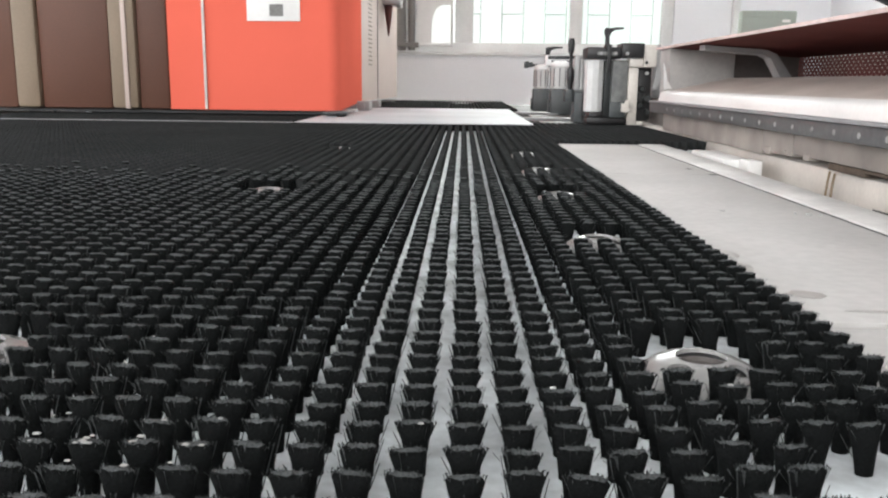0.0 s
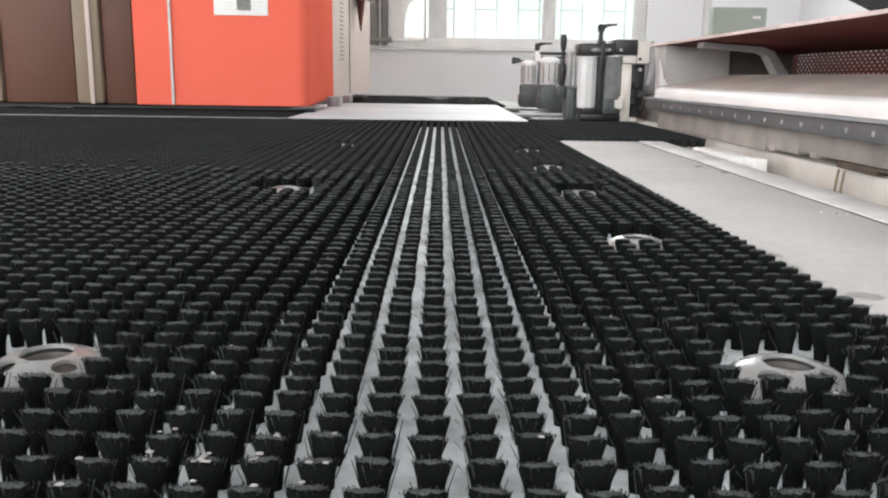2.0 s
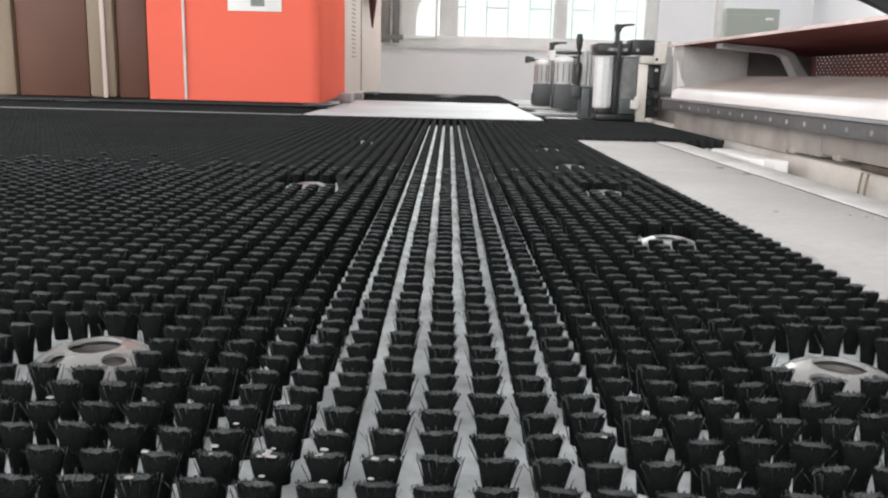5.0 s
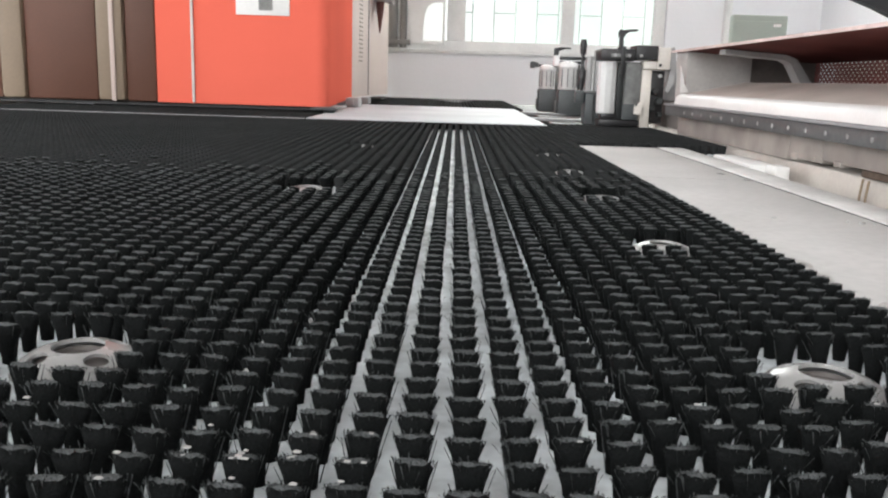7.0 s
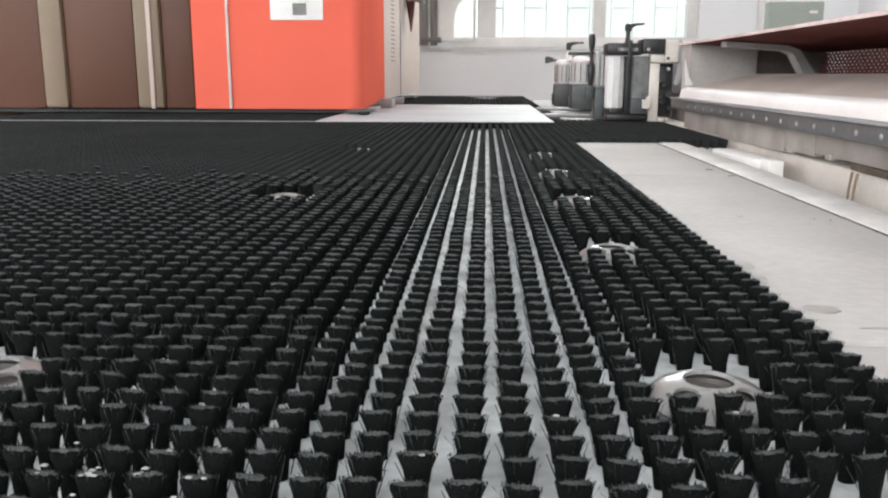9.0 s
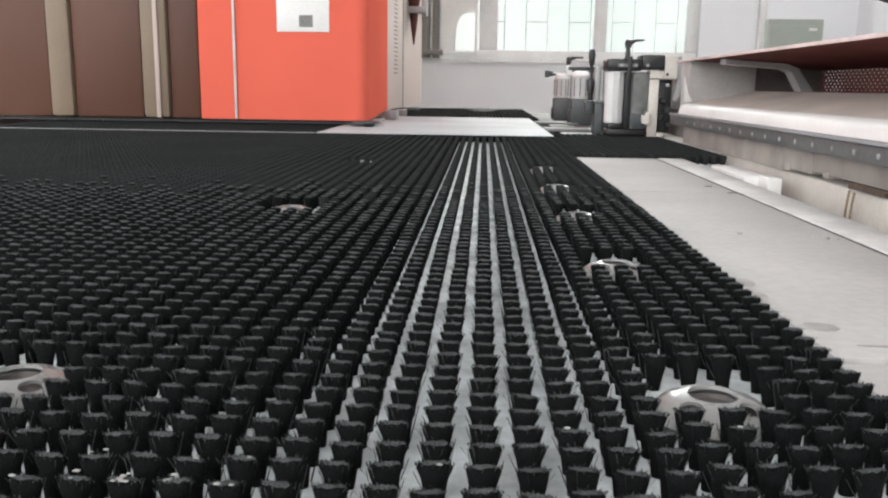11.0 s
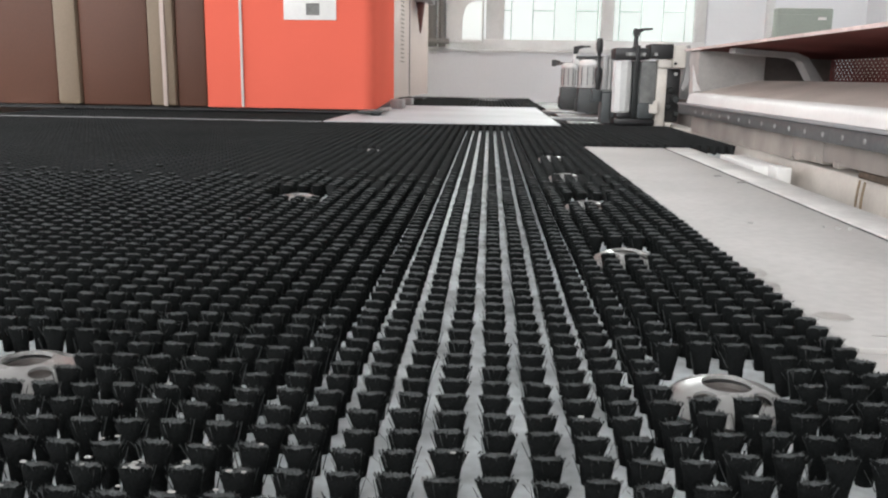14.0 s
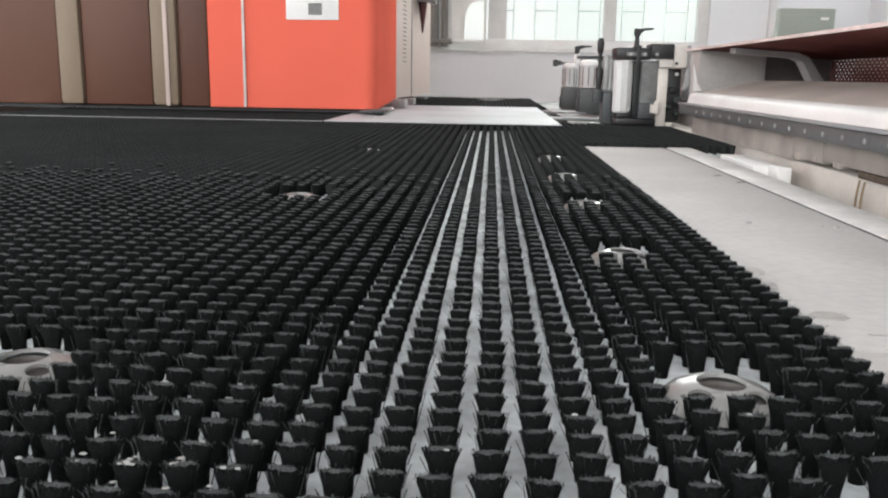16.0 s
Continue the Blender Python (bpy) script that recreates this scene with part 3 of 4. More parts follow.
def brush_table():
    t = tagged(new("brush_table"), "moving table of black brush bundles set in grey strips", "table")
    # strips that carry the bundles
    part("brush_strip", boxes((-1.38, 0.172, 0.02, 2.218, ZB - 0.012, ZB, 0.001)), BASE, t, "pale grey plastic brush carrier")
    part("brush_strip", boxes((0.174, 0.461, 1.648, 2.366, ZB - 0.012, ZB, 0.001)), BASE, t, "pale grey plastic brush carrier")
    part("brush_strip", boxes((-1.38, 0.222, 2.222, 4.95, ZB - 0.012, ZB, 0.001)), BRISTLE, t, "black plastic brush carrier")
    plate = part("side_plate", boxes((0.174, 0.3235, 0.452, 1.645, 0.864, 0.8935, 0.0012)), PLATE, t, "pale beige worn metal side plate")
    part("side_plate", boxes((0.174, 0.3235, 0.02, 0.450, 0.864, 0.8915, 0.0012)), PLATE, t, "pale beige worn metal side plate")
    part("edge_strip", boxes((0.3278, 0.374, 0.3, 1.645, 0.862, 0.8945, 0.0008)), PLATE_EDGE, t, "pale raised edge strip")
    # groove filled almost flush with a dark bar to show a shadow gap
    part("groove", boxes((0.3237, 0.3276, 0.3, 1.645, 0.864, 0.8930)), SEAM, t, "dark bar for the shadow gap beside the edge strip")
    for x, y in ((0.300, 1.19), (0.311, 1.12)):
        part("slot", boxes((x, x + 0.009, y, y + 0.006, 0.8937, 0.8941)), SEAM, plate, "small dark slot")
    part("seam", boxes((0.176, 0.323, 1.123, 1.1248, 0.8937, 0.8939)), STAIN, plate, "thin faint joint")
    for sx, sy, a, b, seed in ((0.187, 0.506, 0.010, 0.009, 1), (0.1775, 0.614, 0.007, 0.012, 2), (0.176, 0.575, 0.005, 0.012, 5), (0.285, 0.468, 0.038, 0.003, 3), (0.223, 0.472, 0.028, 0.0025, 4)):
        r = random.Random(seed)
        bm = bmesh.new()
        prism(bm, [(max(sx + a * math.cos(i * 0.2618) * r.uniform(0.85, 1.1), 0.1745), sy + b * math.sin(i * 0.2618) * r.uniform(0.85, 1.1)) for i in range(24)], "z", 0.8936, 0.8939)
        part("oil_stain", bm, STAIN, plate, "dull oil stain", smooth=None)
    part("far_plate", boxes((0.224, 0.47, 2.37, 2.78, 0.87, 0.893, 0.0015), (0.224, 0.47, 2.80, 3.30, 0.87, 0.896, 0.0015), (0.224, 0.47, 3.33, 4.4, 0.87, 0.893, 0.0015)), TABLE_STEEL, t, "grey steel table plates")
    # added bar: the sheet ends short and this continues its edge line
    part("front_bar", boxes((-1.38, -0.434, 2.190, 2.1915, 0.8995, 0.9018)), SLIDE, t, "thin grey bar added to continue the sheet edge")
    part("slide_bar", boxes((0.18, 0.33, 2.60, 2.66, 0.8935, 0.902, 0.002)), SLIDE, t, "grey slide bar")
    part("slide_bar", boxes((0.18, 0.33, 3.02, 3.09, 0.8965, 0.904, 0.002)), SLIDE, t, "grey slide bar")
    # frame below
    part("apron", boxes((-1.38, 0.35, 0.04, 4.9, 0.66, 0.860, 0.004)), CREAM, t, "cream welded table frame")
    for x in (-1.3, 0.24):
        for y in (0.15, 2.3):
            part("leg", boxes((x, x + 0.08, y, y + 0.08, 0.0, 0.658, 0.004)), CREAM, t)
    # transfer domes
    dm, sm = dome_mesh(), socket_mesh()
    for i, (x, y) in enumerate(DOMES):
        d = new("transfer_dome", dm)
        d.parent, d.matrix_basis = t, pose(x, y, ZB + 0.0005, 0, 0, (0, 4, -5, 3, -2, 2, -4, 5)[i])
        tagged(d, "grey cast ball-transfer dome with oval openings")
        s = new("socket", sm)
        s.parent, s.matrix_basis = d, pose(0, 0, 0.0)
        tagged(s, "empty ball socket, dark for the shade inside the dome")
    return travels(t)


table = brush_table()


# ---- work sheet ----
sheet = part("metal_sheet", boxes((-0.43, 0.177, 2.190, 3.41, 0.9002, 0.9018)), SHEET, smooth=None)
tagged(sheet, "bright flat galvanised sheet lying on the brushes", "metal sheet")
travels(sheet)


# ---- carriage beam ----
def carriage_beam():
    c = tagged(new("carriage_beam"), "long cream carriage beam with dark rail and red cover", "machine carriage")
    ya, yb = 0.25, 2.05
    part("web", boxes((0.464, 0.62, 1.385, yb, 0.898, 0.940, 0.003), (0.4635, 0.62, 1.262, 1.3845, 0.9035, 0.940, 0.003), (0.464, 0.62, ya, 1.2615, 0.908, 0.940, 0.003)), CASTING, c, "stained cream cast web")
    # added boxes that close the bright gap behind the web
    part("rear_fill", boxes((0.506, 0.62, yb + 0.022, 4.4, 0.898, 0.966, 0.003)), RECESS_DARK, c, "dark box added to fill behind the web")
    part("carriage_housing", boxes((0.506, 0.66, 2.38, 2.95, 0.9665, 1.072, 0.006)), FRAME_GREY, c, "pale grey carriage housing")
    part("lower_casting", boxes((0.475, 0.80, ya, 4.4, 0.70, 0.8975, 0.006)), CREAM, c, "stained cream cast base")
    # cable lug, then a thin dark strip as the shadow gap under the web
    part("cable_lug", boxes((0.4655, 0.49, 1.045, 1.145, 0.8985, 0.9075, 0.0015), (0.4655, 0.49, 0.80, 1.0445, 0.9035, 0.9075, 0.001)), LUG_AND_GAP, c, "rusty brown lug and dark shadow-gap strip below the web")
    for y, w, h in ((1.345, 0.024, 0.007), (1.28, 0.012, 0.004), (1.20, 0.02, 0.004)):
        part("lug", boxes((0.4625, 0.48, y, y + w, 0.9080 - h, 0.9125, 0.0015)), CASTING, c, "stained lug below the web")
    part("slot", boxes((0.4725, 0.4745, 0.75, 1.03, 0.858, 0.864)), BLACK, c, "dark slot")
    rail = part("guide_rail", boxes((0.432, 0.455, ya, yb, 0.9405, 0.9615, 0.002)), RAIL, c, "dark steel guide rail")
    for k in range(26):
        y = 0.30 + 0.0632 * k + 0.001
        bm = bmesh.new()
        lathe(bm, [(0.0037, 0.0), (0.0037, 0.0012), (0.0026, 0.0018)], 12, (0.4325, y, 0.9505), Matrix.Rotation(radians(-90), 4, "Y"))
        part("screw", bm, SCREW, rail, "pale screw head")
    part("rail_lip", boxes((0.428, 0.462, ya, yb, 0.962, 0.9665, 0.001)), SLIDE, c, "grey steel lip")
    bm = bmesh.new()
    prism(bm, [(0.434, 0.967), (0.437, 0.982), (0.4425, 0.987), (0.452, 0.990), (0.452, 0.967)], "y", ya, yb - 0.07)
    part("guard", bm, WHITE, c, "white rounded front guard", smooth=40)
    bm = bmesh.new()
    prism(bm, [(0.4525, 0.989), (0.58, 1.0165), (0.585, 1.0185), (0.66, 1.0185), (0.66, 1.012), (0.59, 1.012), (0.4525, 0.975)], "y", ya, yb - 0.07)
    part("guard_top", bm, GUARD_TOP, c, "beige sloping guard plate", smooth=20)
    # end plate that closes the beam by the clamps
    bm = bmesh.new()
    prism(bm, [(0.458, 0.967), (0.60, 0.967), (0.60, 1.0735), (0.456, 1.0825), (0.4545, 1.06), (0.458, 1.02)], "y", yb - 0.068, yb + 0.02)
    part("end_plate", bm, INNER, c, "pale grey end plate")
    bm = bmesh.new()
    prism(bm, [(0.4455, 0.992), (0.463, 0.9935), (0.452, 1.012), (0.4475, 1.03), (0.4415, 1.05), (0.4435, 1.02)], "y", yb - 0.0745, yb - 0.069)
    part("flange", bm, WHITE, c, "white folded end flange", smooth=None)
    # red cover: roof with a pale folded lip, falling a little to the back, and a screen with round holes
    bm = bmesh.new()
    prism(bm, [(0.452, 1.0865), (0.752, 1.068), (0.752, 1.065), (0.452, 1.0835)], "y", ya, yb + 0.05)
    part("cover", bm, RED_SHADED, c, "dusty red cover, darkened for the shade underneath", smooth=None)
    part("cover_lip", boxes((0.448, 0.4515, ya, yb + 0.05, 1.0825, 1.0875)), LIP, c, "pale worn cover lip", smooth=None)
    # perforated screen
    bm = bmesh.new()
    x, zlo, zstep, ystep, hz, hy = 0.745, 1.007, 0.0066, 0.0190, 0.0017, 0.0047
    for j in range(9):
        cz = zlo + (j + 0.5) * zstep
        for i in range(int((2.01 - ya) / ystep)):
            cy = ya + (i + 0.5 + 0.5 * (j % 2)) * ystep
            sq = [(1, 0), (1, 1), (0, 1), (-1, 1), (-1, 0), (-1, -1), (0, -1), (1, -1)]
            front, rear = [], []
            for q, (u, v) in enumerate(sq):
                cu, cv = math.cos(radians(45 * q)), math.sin(radians(45 * q))
                front.append((bm.verts.new((x, cy + u * ystep / 2, cz + v * zstep / 2)), bm.verts.new((x, cy + cu * hy, cz + cv * hz))))
                rear.append(bm.verts.new((x + 0.0012, cy + cu * hy, cz + cv * hz)))
            for q in range(8):
                p = (q + 1) % 8
                bm.faces.new((front[p][0], front[q][0], front[q][1], front[p][1]))
                bm.faces.new((front[p][1], front[q][1], rear[q], rear[p]))
    part("perforated_screen", bm, SCREEN, c, "red screen with round holes", smooth=None)
    part("back_panel", boxes((0.84, 0.85, ya, 2.1, 0.95, 1.07)), BEIGE, c, "beige rear panel", smooth=None)
    # dark panel standing in for the unlit side of the end plate
    bm = bmesh.new()
    prism(bm, [(0.602, 0.97), (0.755, 0.97), (0.755, 1.0642), (0.602, 1.0736)], "y", 1.99, yb + 0.02)
    part("inner_shade", bm, RECESS_DARK, c, "dark panel for the shade inside the beam end", smooth=None)
    part("channel", boxes((0.661, 0.744, ya, 1.98, 0.95, 1.001)), DARK_GREY, c, "dark channel", smooth=None)
    # bent bracket arm
    bm = bmesh.new()
    prism(bm, [(0.47, 1.0805), (0.59, 1.0725), (0.612, 1.064), (0.645, 1.019), (0.622, 1.019), (0.600, 1.056), (0.585, 1.0625), (0.47, 1.0705)], "y", 1.76, 1.80)
    part("bracket_arm", bm, FRAME_GREY, c, "grey bent bracket arm", smooth=25)
    for y in (0.5, 2.4, 4.2):
        part("support", boxes((0.56, 0.70, y, y + 0.14, -0.002, 0.698, 0.005)), CREAM, c)
    return travels(c, (0.002, -0.002, 0.002))


carriage_beam()


def white_block():
    b = part("limit_switch", boxes((0.402, 0.446, 1.36, 1.55, 0.8625, 0.8925, 0.003), (0.425, 0.446, 1.315, 1.3595, 0.8625, 0.8945, 0.002)), PAPER)
    tagged(b, "small white plastic switch box on the beam base", "switch")
    return travels(b)


white_block()


def cables():
    for i, (y, sag) in enumerate(((1.137, 0.0), (1.113, 0.004))):
        bm = bmesh.new()
        pts = [(0.4685 - 0.004 * math.sin(s * math.pi * (0.9 + 20 * sag)) - sag, y + -0.012 * s * s * (1 + 100 * sag), 0.8985 - 0.08 * s) for s in [k / 10 for k in range(11)]]
        tube(bm, pts, 0.0016)
        travels(tagged(part("cable", bm, BROWN_CABLE), "thin brown cable hanging below the beam", "cable", group="cables under the beam"))


cables()


# ---- sheet clamps ----
def big_clamp():
    """The clamp with its lever, nearest along the beam. Its foot stands at the origin."""
    c = tagged(new("sheet_clamp"), "grey and cream sheet clamp with black lever", "clamp", group="clamps along the beam")
    part("bracket", boxes((-0.013, 0.013, -0.02, 0.02, 0.0, 0.1495, 0.003), (0.0135, 0.031, -0.024, 0.02, 0.0, 0.011, 0.003)), CREAM, c, "cream upright bracket")
    head = part("head", boxes((0.0225, 0.056, -0.03, 0.05, 0.150, 0.206, 0.004), (-0.013, 0.022, -0.028, 0.02, 0.150, 0.1705, 0.003)), CREAM, c, "cream clamp head")
    bm = bmesh.new()
    lathe(bm, [(0.004, 0), (0.004, 0.0012)], 14, (0.030, -0.0302, 0.161), Matrix.Rotation(radians(90), 4, "X"))
    part("screw_hole", bm, BLACK, head, "dark screw hole")
    # curved guard plate beside the head
    bm = bmesh.new()
    prism(bm, [(0.0565, 0.206), (0.068, 0.208), (0.0735, 0.185), (0.074, 0.15), (0.070, 0.118), (0.060, 0.092), (0.052, 0.098), (0.058, 0.125), (0.0605, 0.149), (0.0575, 0.15)], "y", -0.012, 0.0)
    part("guard_plate", bm, FRAME_GREY, c, "pale grey curved guard plate", smooth=40)
    # dark valve block with its fittings
    valve = part("valve_block", boxes((0.0135, 0.052, 0.004, 0.06, 0.0115, 0.148, 0.004)), BLACK, c, "black valve block")
    for x, z, r in ((0.022, 0.052, 0.009), (0.040, 0.070, 0.011), (0.026, 0.094, 0.008), (0.043, 0.034, 0.008)):
        bm = bmesh.new()
        lathe(bm, [(r, 0), (r, 0.012), (r * 0.7, 0.016)], 14, (x, 0.003, z), Matrix.Rotation(radians(90), 4, "X"))
        part("hose_fitting", bm, GREY, valve)
    bm = bmesh.new()
    lathe(bm, [(0.0046, 0), (0.0046, 0.008), (0.003, 0.010)], 14, (0.0385, 0.003, 0.1345), Matrix.Rotation(radians(90), 4, "X"))
    part("bolt", bm, ALU, valve, "bright bolt head")
    # body: dusty grey casting with a dark slideway, a pale cheek and a step at the foot
    part("body", boxes((-0.056, -0.0135, -0.022, 0.05, 0.020, 0.1665, 0.006)), CLAMP_GREY, c, "dusty grey clamp body")
    part("slideway", boxes((-0.0725, -0.0565, -0.006, 0.05, 0.020, 0.167, 0.002)), GREY, c, "dark slideway")
    # dark step that also carries the shade at the body's foot
    part("step", boxes((-0.060, -0.020, -0.034, -0.0225, 0.020, 0.060, 0.003)), CLAMP_BLOCK, c)
    bm = bmesh.new()
    prism(bm, [(-0.031, 0.036), (-0.012, 0.033), (-0.012, 0.068), (-0.020, 0.066), (-0.024, 0.056), (-0.031, 0.058)], "y", -0.042, -0.0345)
    part("cheek", bm, CREAM, c, "small cream cheek piece")
    cap = part("cap", boxes((-0.124, -0.036, -0.034, 0.05, 0.169, 0.199, 0.004)), BLACK, c, "black cap plate")
    part("cap_block", boxes((-0.0355, 0.0218, -0.036, 0.05, 0.173, 0.2095, 0.003)), BLACK, cap, "black cap block")
    part("slot", boxes((-0.098, -0.048, -0.0365, -0.0345, 0.178, 0.187, 0.0008)), CLAMP_GREY, cap, "worn grey slot")
    for x in (-0.088, -0.052, -0.022):
        bm = bmesh.new()
        lathe(bm, [(0.0042, 0), (0.0042, 0.0025)], 12, (x, -0.0372, 0.183), Matrix.Rotation(radians(90), 4, "X"))
        part("screw", bm, SCREW, cap, "worn screw head")
    bm = bmesh.new()
    lathe(bm, [(0.0225, 0.034), (0.0248, 0.038), (0.0248, 0.160), (0.0230, 0.166)], 10, (-0.0985, 0.0, 0.0))
    part("cylinder", bm, ALU, c, "pale aluminium cylinder", smooth=20)
    # second jaw box is a black filler for the shaded gap below the cylinder
    part("lower_jaw", boxes((-0.118, -0.0135, -0.028, 0.04, 0.0025, 0.0195, 0.003), (-0.112, -0.074, -0.02, 0.03, 0.0195, 0.034, 0.002)), BLACK, c)
    bm = bmesh.new()
    lathe(bm, [(0.009, 0), (0.0065, 0.006), (0.0055, 0.034)], 14, (-0.071, -0.014, 0.1995))
    prism(bm, [(-0.078, 0.228), (-0.065, 0.228), (-0.062, 0.236), (-0.052, 0.2425), (-0.032, 0.2445), (-0.030, 0.247), (-0.032, 0.2492), (-0.054, 0.2485), (-0.068, 0.2462), (-0.076, 0.2482), (-0.080, 0.240)], "y", -0.022, -0.008)
    part("lever", bm, BLACK, c, "black clamping lever")
    part("lever_rod", boxes((-0.0735, -0.0625, -0.043, -0.035, 0.135, 0.205, 0.002)), BLACK, c)
    return c


def small_clamp(r, lever):
    """A slimmer clamp: ribbed bright canister with a domed lid on a slate block."""
    c = tagged(new("sheet_clamp"), "slate-grey sheet clamp with ribbed bright canister on top", "clamp", group="clamps along the beam")
    part("body", boxes((-0.040, 0.050, -0.03, 0.04, 0.0, 0.0885, 0.005)), CLAMP_BLOCK, c, "slate-grey clamp block")
    part("side_step", boxes((-0.046, -0.0405, -0.024, 0.03, 0.006, 0.05, 0.002)), DARK_GREY, c)
    part("side_step", boxes((0.0505, 0.058, -0.02, 0.03, 0.0, 0.07, 0.002)), DARK_GREY, c)
    canister = bmesh.new()
    lathe(canister, [(r * 0.92, 0.089), (r, 0.094), (r, 0.166)], 24, (-0.008, 0, 0))
    can = part("canister", canister, ALU, c, "bright aluminium canister")
    bm = bmesh.new()
    lathe(bm, [(r * 1.06, 0.1665), (r * 1.06, 0.173), (r * 0.9, 0.181), (r * 0.5, 0.185)], 24, (-0.008, 0, 0))
    part("lid", bm, FRAME, can, "white domed lid")
    for k in range(10):
        a = k * math.pi / 5 + 0.2
        bm = bmesh.new()
        lathe(bm, [(0.0018, 0.098), (0.0018, 0.160)], 6, (-0.008 + (r + 0.0012) * math.cos(a), (r + 0.0012) * math.sin(a), 0))
        part("rib", bm, CLAMP_GREY, can)
    part("guide", boxes((0.030, 0.046, -0.010, 0.03, 0.089, 0.176, 0.003)), CLAMP_GREY, c, "grey guide post")
    part("arm", boxes((-0.058, 0.052, 0.034, 0.046, 0.1775, 0.1875, 0.002)), DARK_GREY, c)
    if lever:
        part("lever_base", boxes((-0.060, -0.040, -0.012, 0.012, 0.168, 0.204, 0.004)), FRAME, c, "white lever base")
        bm = bmesh.new()
        prism(bm, [(-0.060, 0.2045), (-0.046, 0.2045), (-0.042, 0.219), (-0.024, 0.226), (-0.002, 0.227), (-0.002, 0.232), (-0.038, 0.233), (-0.060, 0.229)], "y", -0.007, 0.007)
        part("lever", bm, BLACK, c, "black lever")
    else:
        part("knob", boxes((-0.078, -0.0585, -0.016, 0.016, 0.170, 0.197, 0.004), (-0.058, -0.044, -0.012, 0.012, 0.174, 0.194, 0.003)), CLAMP_BLOCK, c, "slate-grey square knob")
    return c


def post_clamp():
    c = tagged(new("sheet_clamp"), "slim grey sheet clamp with upright rod and pale housing", "clamp", group="clamps along the beam")
    part("body", boxes((-0.026, 0.028, -0.03, 0.04, 0.0, 0.0885, 0.004)), CLAMP_BLOCK, c, "slate-grey clamp block")
    part("front_step", boxes((-0.004, 0.0, -0.0315, -0.0303, 0.01, 0.085)), BLACK, c, "dark joint")
    part("rim", boxes((-0.028, 0.030, -0.032, 0.042, 0.089, 0.094, 0.002)), CLAMP_GREY, c)
    house = part("housing", boxes((-0.026, -0.0125, -0.02, 0.03, 0.0945, 0.19, 0.003), (0.0, 0.017, -0.02, 0.03, 0.0945, 0.21, 0.003), (-0.012, -0.0005, 0.0, 0.03, 0.0945, 0.19, 0.001)), FRAME_GREY, c, "grey slotted housing")
    bm = bmesh.new()
    lathe(bm, [(0.0045, 0.0), (0.0045, 0.085)], 14, (-0.006, -0.009, 0.0948))
    part("cylinder", bm, ALU, house, "bright piston rod")
    bm = bmesh.new()
    lathe(bm, [(0.006, 0.0945), (0.010, 0.125), (0.0105, 0.15), (0.0045, 0.16), (0.0045, 0.19), (0.0085, 0.2), (0.010, 0.222), (0.007, 0.236)], 14, (-0.0375, -0.012, 0))
    rod = part("rod", bm, BLACK, c, "dark upright rod with knob")
    part("foot", boxes((-0.052, -0.0285, -0.026, 0.02, 0.06, 0.094, 0.003)), CLAMP_BLOCK, rod)
    part("arm", boxes((-0.100, -0.0265, 0.006, 0.02, 0.179, 0.188, 0.002)), DARK_GREY, c)
    return c


travels(big_clamp(), (0.438, 2.30, 0.8985))
travels(post_clamp(), (0.338, 2.50, 0.8935))
travels(small_clamp(0.0325, True), (0.342, 3.05, 0.8965))
travels(small_clamp(0.029, False), (0.322, 3.55, 0.8935))


# ---- shavings between the brushes ----
def chips():
    r = random.Random(21)
    bm = bmesh.new()
    prism(bm, [(-0.0016, -0.0008), (0.0014, -0.0011), (0.0019, 0.0005), (-0.0003, 0.0013), (-0.0014, 0.0008)], "z", 0, 0.0005)
    me = mesh_of("metal_chip", bm, CHIP)
    spots = [(-0.131, 0.3565, ZT), (-0.1, 0.305, ZB + 0.006)] + [(r.uniform(-0.2, 0.16), r.uniform(0.27, 0.42), ZT - 0.0005) for _ in range(6)] + [(r.gauss(-0.115, 0.02), r.gauss(0.29, 0.014), ZT) for _ in range(26)]
    for x, y, z in spots:
        k = round(x / PX)
        j = round((y - Y0 - (0.008 if k > 4 else 0)) / PY)
        x, y = k * PX + r.uniform(-0.003, 0.003), Y0 + j * PY + (0.008 if k > 4 else 0) + r.uniform(-0.003, 0.003)
        if any(max(abs(x - dx), abs(y - dy)) < 0.028 for dx, dy in DOMES) or (0.1 < x < 0.15 and y < 0.305):
            continue
        c = new("metal_chip", me)
        tagged(c, "tiny bright metal shaving caught on the bristles", "metal chip", group="shavings on the brushes")
        s = r.uniform(0.2, 0.7)
        c.scale = (s, s, s)
        travels(c, (x, y, ZT + 0.0002))


chips()


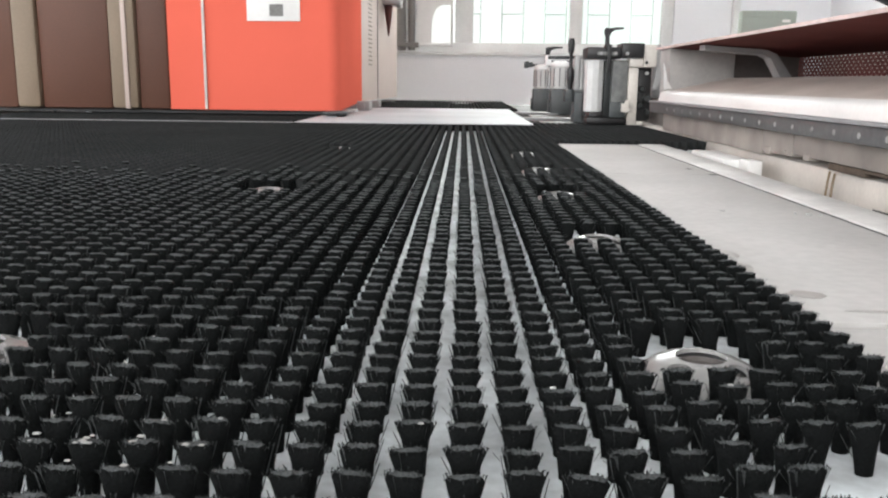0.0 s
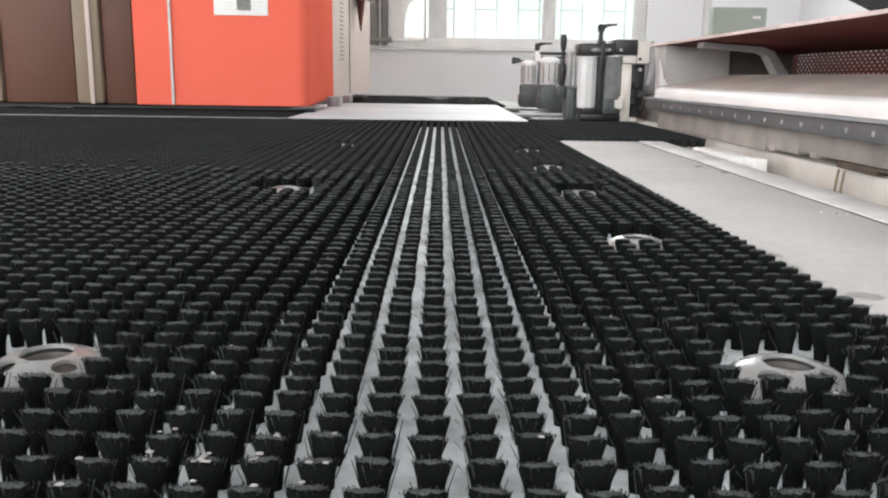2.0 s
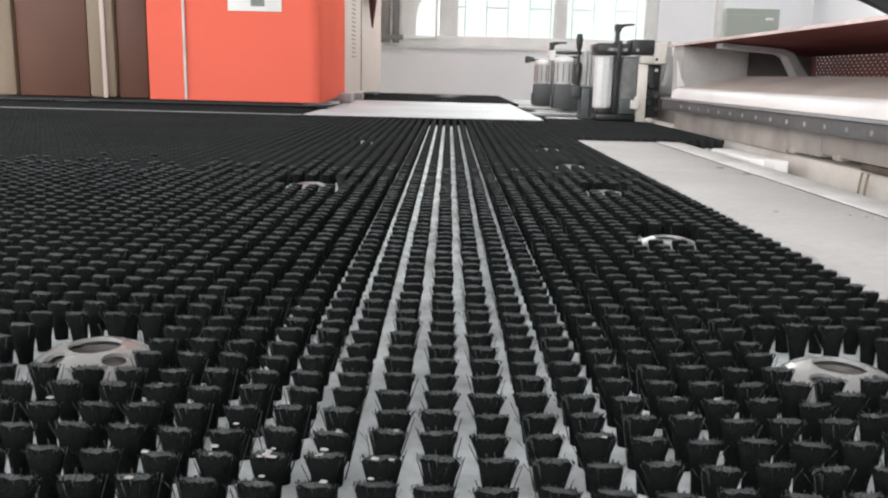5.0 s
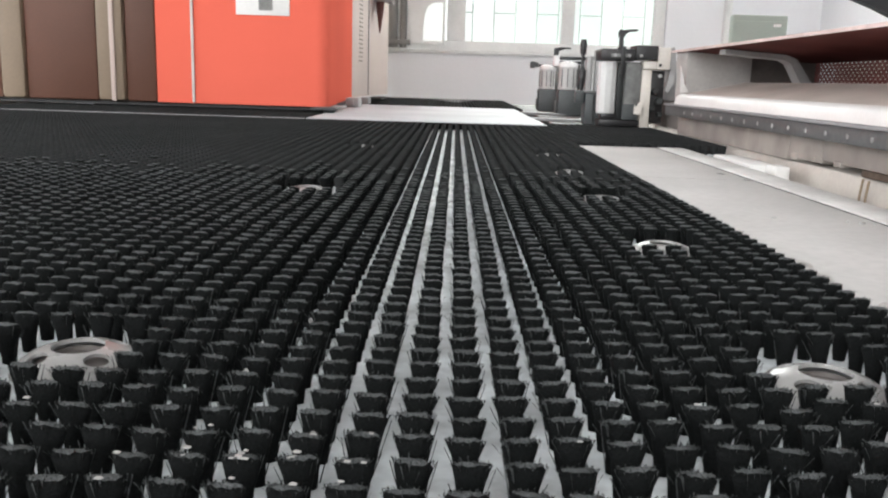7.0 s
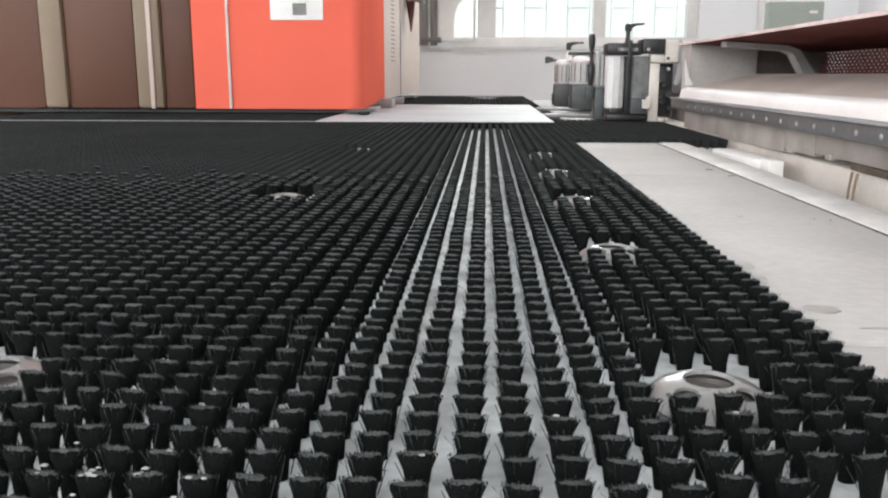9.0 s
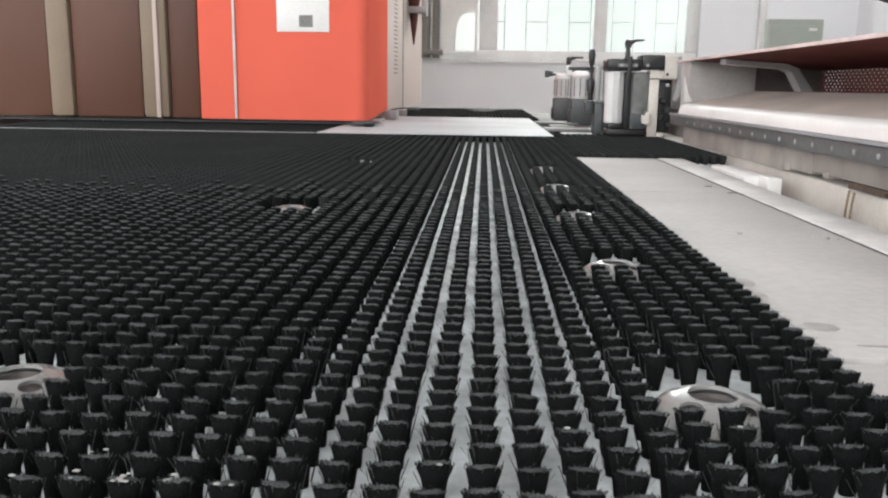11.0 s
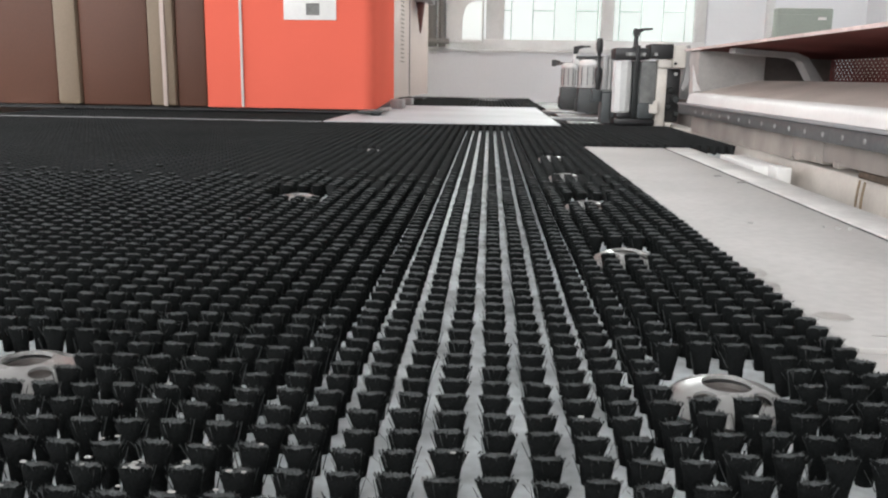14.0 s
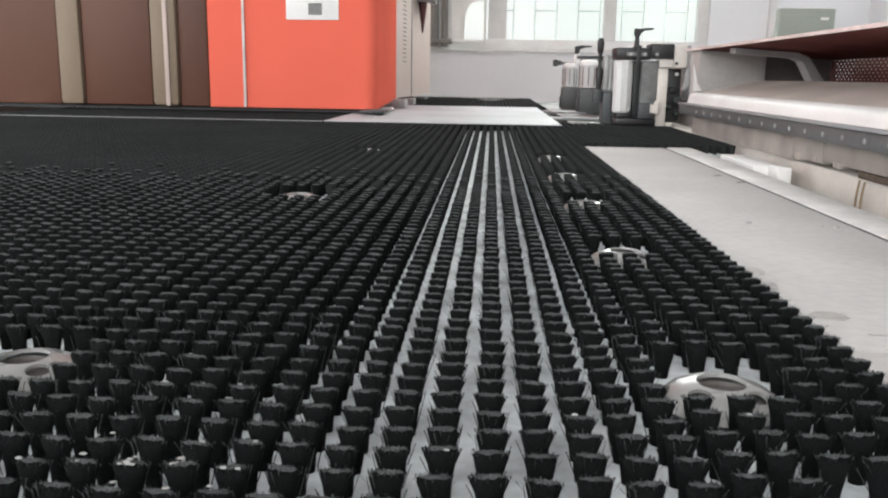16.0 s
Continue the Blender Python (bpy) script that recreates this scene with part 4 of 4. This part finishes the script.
def plate_scraps():
    """Bright scraps of metal on the side plate."""
    for i, (x, y, s) in enumerate(((0.233, 0.810, 1.3), (0.313, 0.790, 0.9), (0.3045, 0.794, 1.5), (0.294, 0.799, 0.8))):
        r = random.Random(i)
        bm = bmesh.new()
        prism(bm, [(s * 0.0016 * math.cos(k) * r.uniform(0.6, 1.3), s * 0.0012 * math.sin(k) * r.uniform(0.6, 1.3)) for k in (0.2, 1.3, 2.5, 3.4, 4.4, 5.5)], "z", 0, 0.0018)
        c = tagged(part("metal_chip", bm, CHIP), "small bright metal scrap lying on the plate", "metal chip", group="scraps on the plate")
        travels(c, (x, y, 0.8936))


plate_scraps()


def curled_shaving():
    bm = bmesh.new()
    tube(bm, [(0.0022 * math.cos(a) - 0.0007 * a, 0.0014 * math.sin(a * 0.7), 0.0019 * math.sin(a) + 0.0016) for a in [-0.9 + 0.22 * k for k in range(9)]], 0.00034, 6)
    c = part("metal_shaving", bm, CHIP)
    tagged(c, "thin curled metal shaving lying on the bristles", "metal shaving")
    travels(c, (-0.1300, 0.3545, 0.8982))


curled_shaving()


# ---- brush bundles ----
def bundles():
    near, far = [], []
    for p in tuft_places():
        (near if 0.25 < p[1] < 0.46 and -0.24 < p[0] < 0.165 else far).append(p)
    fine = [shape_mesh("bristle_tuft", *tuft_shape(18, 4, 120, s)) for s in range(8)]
    r = random.Random(3)
    for x, y in near:
        b = new("bristle_tuft", fine[r.randrange(8)])
        b.parent = table
        g = r.uniform(0.97, 1.04)
        b.matrix_basis = pose(x + r.uniform(-0.0004, 0.0004), y + r.uniform(-0.0004, 0.0004), ZB, r.uniform(-3, 3), r.uniform(-3, 3), r.uniform(-9, 9)) @ Matrix.Diagonal((g, g, r.uniform(0.97, 1.03), 1))
    mid = [tuft_shape(10, 4, 24, 40 + s, 1.08) for s in range(8)]
    low = [tuft_shape(8, 2, 0, 60 + s, 1.12) for s in range(6)]
    middle, rest = [], []
    for p in far:
        (middle if p[1] < 0.92 + r.uniform(0.0, 0.22) and -0.8 < p[0] else rest).append(p)
    plain = [(v, f, [0] * len(m)) for v, f, m in low]
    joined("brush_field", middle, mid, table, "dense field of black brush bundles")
    joined("brush_field", rest, plain, table, "dense field of far brush bundles in a lightened black", 0.25, FAR_LIT)
    joined("brush_field", far_places(), plain, table, "dense field of black brush bundles", 0.25, FAR_LIT)


bundles()


def motions():
    for ob, (x, y, z) in MOVING:
        walk(ob, [(t, pose(x + d, y, z)) for t, d in TRAVEL])


motions()
